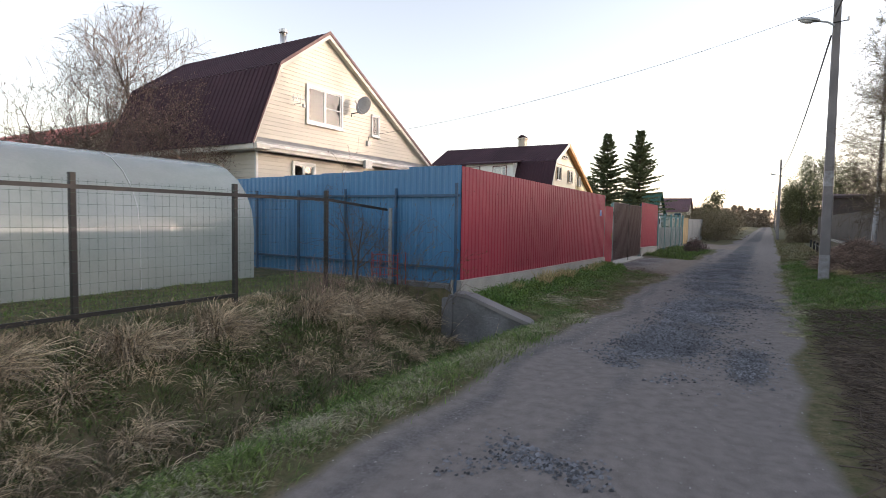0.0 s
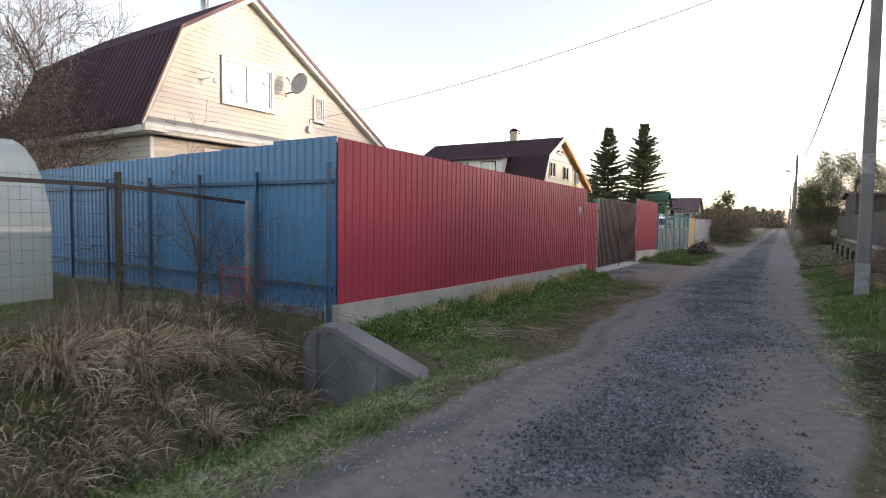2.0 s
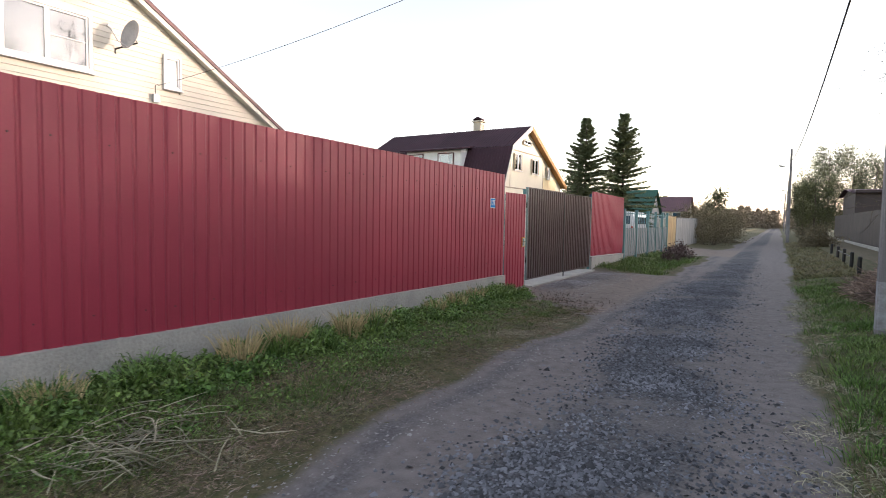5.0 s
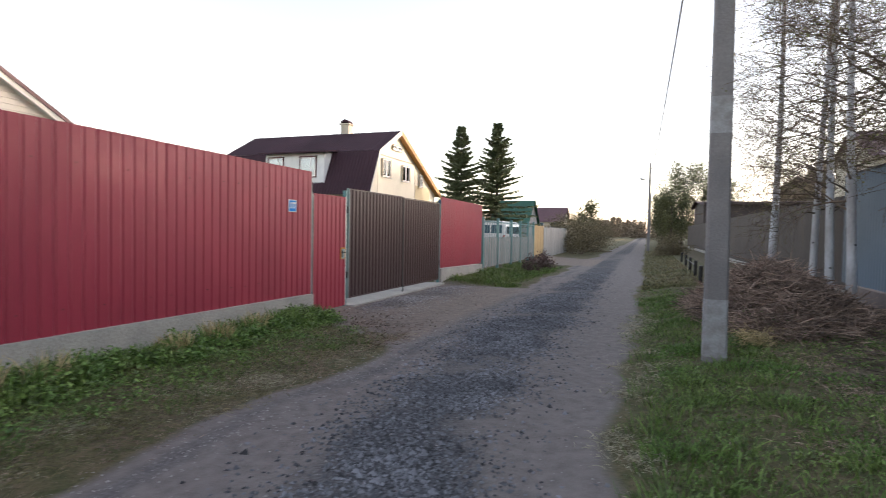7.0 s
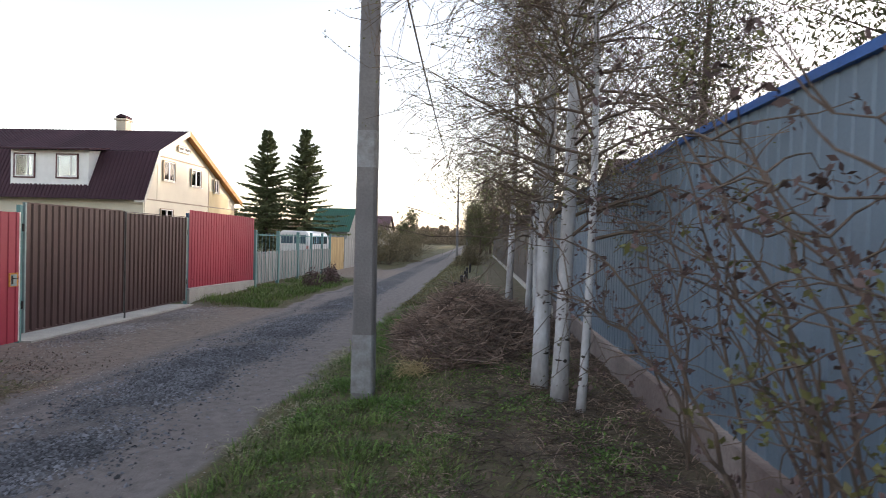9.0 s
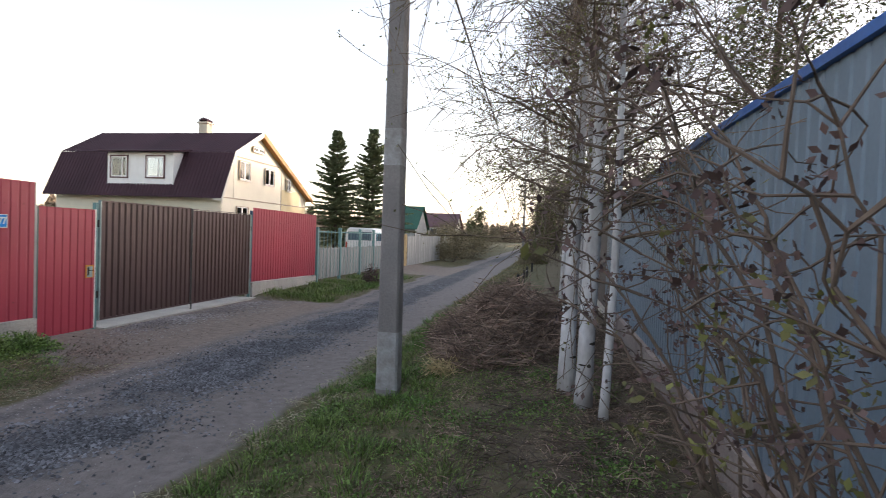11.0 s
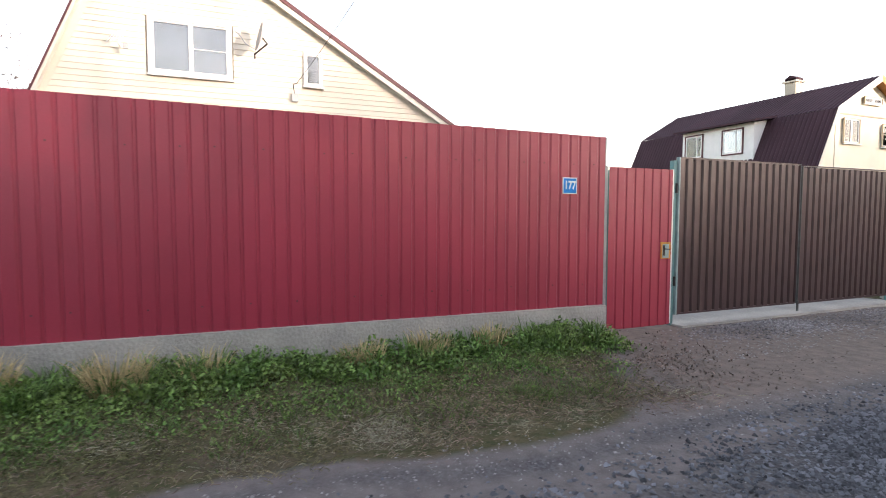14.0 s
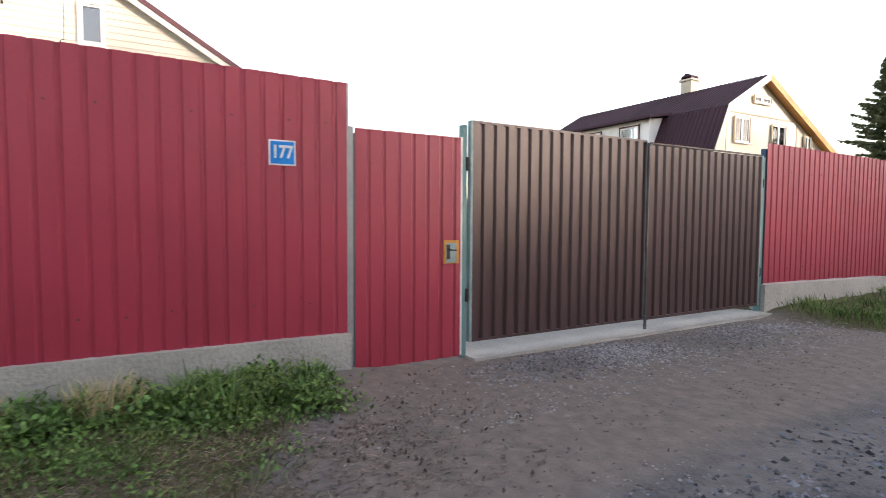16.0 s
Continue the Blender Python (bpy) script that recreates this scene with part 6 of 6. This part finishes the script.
grass("matted_grass", x, y, 0.04, 2.4, 0.006, BRUSH, "brown dead grass and litter on the verge", None, None, None, 0.9)
x, y, _, _ = tufted(7000, 0.95, 1.35, 8.0, 20.0, 120, 0.10)
grass("matted_grass", x, y, 0.05, 2.0, 0.0055, PALEGRASS, "pale matted grass along the edge of the lane", None, None, None, 0.85)
x, y = scatter(9000, 1.1, 2.6, 24.0, 56.0, 1.6)
grass("verge_grass", x, y, 0.09, 1.0, 0.014, DULLGRASS, "grass strip along the far lane", None, None, None, 0.3)
x, y = scatter(7000, 2.0, 4.4, -1.0, 8.0)
grass("verge_grass", x, y, 0.10, 1.2, 0.006, DULLGRASS, "thin grass on the near verge", None, None, None, 0.6)
x, y = scatter(4200, 3.5, 4.55, 10.0, 20.0)
grass("matted_grass", x, y, 0.10, 1.6, 0.006, BRUSH, "dead grass along the grey fence", None, None, None, 0.8)


def sticks(name, x, y, z, ln, r, tilt, material, label, category):
    n = len(x)
    a = RG.uniform(0, 6.28, n)
    t = RG.normal(size=n) * tilt
    l = ln * RG.uniform(0.4, 1.4, n)
    d = np.stack([np.cos(a) * np.cos(t), np.sin(a) * np.cos(t), np.sin(t)], 1) * l[:, None] / 2
    c = np.stack([x, y, z], 1)
    mid = c + RG.normal(size=(n, 3)) * l[:, None] * 0.05
    s1 = np.cross(d, np.array([0.1, 0.2, 1.0]))
    s1 /= np.linalg.norm(s1, axis=1, keepdims=True) + 1e-9
    s2 = np.cross(s1, d)
    s2 /= np.linalg.norm(s2, axis=1, keepdims=True) + 1e-9
    rr = (r * RG.uniform(0.5, 1.5, n))[:, None]
    rings = []
    for p, k in ((c - d, 1.0), (mid, 0.8), (c + d, 0.35)):
        for q in range(3):
            rings.append(p + (s1 * math.cos(q * 2.094) + s2 * math.sin(q * 2.094)) * rr * k)
    v = np.stack(rings, 1).reshape(-1, 3)
    off = (np.arange(n) * 9)[:, None]
    quads = np.concatenate([np.array([[3 * i + j, 3 * i + (j + 1) % 3, 3 * i + 3 + (j + 1) % 3, 3 * i + 3 + j]]) + off for i in (0, 1) for j in range(3)])
    return raw_mesh(name, v, quads, NOTRI, material, label, category)


n = 6000
a, r = RG.uniform(0, 6.28, n), np.sqrt(RG.uniform(0, 1, n))
x, y = 2.85 + 1.05 * r * np.cos(a), 18.9 + 2.7 * r * np.sin(a)
sticks("brush_pile", x, y, height(x, y) + RG.uniform(0.0, 0.42, n) * (1 - r * 0.75), 0.46, 0.006, 0.42, BRUSH, "heap of cut brushwood and dead stems beside the lamp pole", "brush pile")
n = 110
a, r = RG.uniform(0, 6.28, n), RG.uniform(0, 1, n)
x, y = 2.32 + 0.2 * r * np.cos(a), 16.25 + 0.2 * r * np.sin(a)
sticks("loose_straw", x, y, height(x, y) + RG.uniform(0.03, 0.14, n), 0.32, 0.004, 0.55, STALK, "loose pale straw at the edge of the brush heap", "straw")
x, y = scatter(3600, 1.25, 2.5, 0.5, 10.0)
sticks("twig_litter", x, y, height(x, y) + RG.uniform(0.005, 0.08, 3600), 0.30, 0.005, 0.16, BARK, "dead twigs and stalks littering the lane edge", "litter")
x, y = scatter(2600, 2.9, 4.5, 10.0, 20.0)
sticks("twig_litter", x, y, height(x, y) + RG.uniform(0.005, 0.05, 2600), 0.25, 0.004, 0.12, BARK, "dead twigs under the birches", "litter")
x, y = RG.normal(-2.75, 0.22, 160), RG.normal(9.0, 0.28, 160)
sticks("straw_bundle", x, y, height(x, y) + RG.uniform(0.01, 0.06, 160), 0.4, 0.005, 0.06, PALEGRASS, "flattened bundle of grey dead stalks on the verge", "straw")


def stones(name, x, y, size, label, flat=0.75, material=STONE):
    n = len(x)
    o = np.array([[1, 0, 0], [-1, 0, 0], [0, 1, 0], [0, -1, 0], [0, 0, 1], [0, 0, -1]], float)
    s = (size * RG.lognormal(0, 0.28, n))[:, None, None]
    v = o[None] * RG.uniform(0.55, 1.3, (n, 6, 1)) + RG.normal(size=(n, 6, 3)) * 0.18
    a = RG.uniform(0, 6.28, n)
    ca, sa = np.cos(a)[:, None], np.sin(a)[:, None]
    v = np.stack([v[..., 0] * ca - v[..., 1] * sa, v[..., 0] * sa + v[..., 1] * ca, v[..., 2] * flat], -1) * s
    v += np.stack([x, y, height(x, y) + size * 0.12], 1)[:, None]
    f = np.array([[0, 2, 4], [2, 1, 4], [1, 3, 4], [3, 0, 4]])
    t = (f[None] + (np.arange(n) * 6)[:, None, None]).reshape(-1, 3)
    return raw_mesh(name, v.reshape(-1, 3), np.zeros((0, 4), int), t, material, label, "gravel")


n = 120000
y = 1.8 + 28.0 * RG.uniform(0, 1, n) ** 1.45
x = np.interp(y, LANE_Y, LANE_MID) + np.interp(y, LANE_Y, LANE_HALF) * RG.normal(size=n) * 0.58
keep = RG.uniform(size=n) < (1 - 0.85 * smooth(17, 26, y)) * (0.08 + 0.55 * smooth(4.8, 6.2, y) - 0.35 * (1 - smooth(4.0, 5.4, y)) + 0.5 * wob(x, y, 0.9, 6) + 0.25 * wob(x, y, 2.6, 2))
keep &= (x > -1.6) & (x < 1.0)
x, y = x[keep], y[keep]
stones("gravel", x, y, 0.0142, "loose grey crushed stone down the middle of the lane")
n = 3200
y = -1.0 + 24 * RG.uniform(0, 1, n) ** 1.2
x = RG.uniform(-1.75, 1.1, n)
stones("gravel", x, y, 0.0065, "scattered small stones on the packed lane", 0.55, PALESTONE)
n = 2200
y = 5.0 + 13 * RG.uniform(0, 1, n)
x = -1.52 + RG.normal(size=n) * 0.16
stones("gravel", x, y, 0.008, "crushed stone along the lane's edge", 0.55, PALESTONE)
x, y = np.concatenate([RG.normal(0.48, 0.17, 1300), RG.normal(0.74, 0.16, 500)]), np.concatenate([RG.normal(6.0, 0.5, 1300), RG.normal(10.8, 0.5, 500)])
stones("gravel", x, y, 0.0115, "patch of crushed stone in a rut")
n = 1500
x, y = -2.5 - np.abs(RG.normal(size=n)) * 0.5, RG.uniform(16.5, 23, n)
stones("gravel", x, y, 0.010, "pebbles on the bare ground before the gate", 0.55, PALESTONE)
n = 4200
x, y = -3.42 + 0.2 * RG.normal(size=n), 19.1 + 0.55 * RG.normal(size=n)
free = x > -3.80
stones("gravel", x[free], y[free], 0.0135, "small heap of grey crushed stone before the gate sill", 0.7, HEAPSTONE)
n = 3400
x, y = -3.30 + 0.30 * RG.normal(size=n), 21.3 + 0.75 * RG.normal(size=n)
free = (x > -3.80) & (y < 23.2)
stones("gravel", x[free], y[free], 0.012, "reddish grey crushed stone spread before the gate", 0.6, HEAPSTONE)
n = 5200
x, y = RG.uniform(-3.8, -1.5, n), 16.3 + 6.8 * RG.uniform(0, 1, n)
lump = RG.uniform(size=n) < 0.15 + 0.5 * wob(x, y, 1.4, 5)
stones("clods", x[lump], y[lump], 0.011, "crumbs of brown soil on the bare ground before the gate", 0.5, CLOD)
n = 1300
x, y = -2.75 + 0.5 * RG.normal(size=n), 16.6 + 0.55 * RG.normal(size=n)
v, q = leaves(np.stack([x, y, height(x, y) + RG.uniform(0.004, 0.02, n)], 1), 0.016, RG, 6.0, 0.5)
raw_mesh("leaf_litter", v, q, NOTRI, CLOD, "brown dead leaves and stalks where the verge ends", "litter")
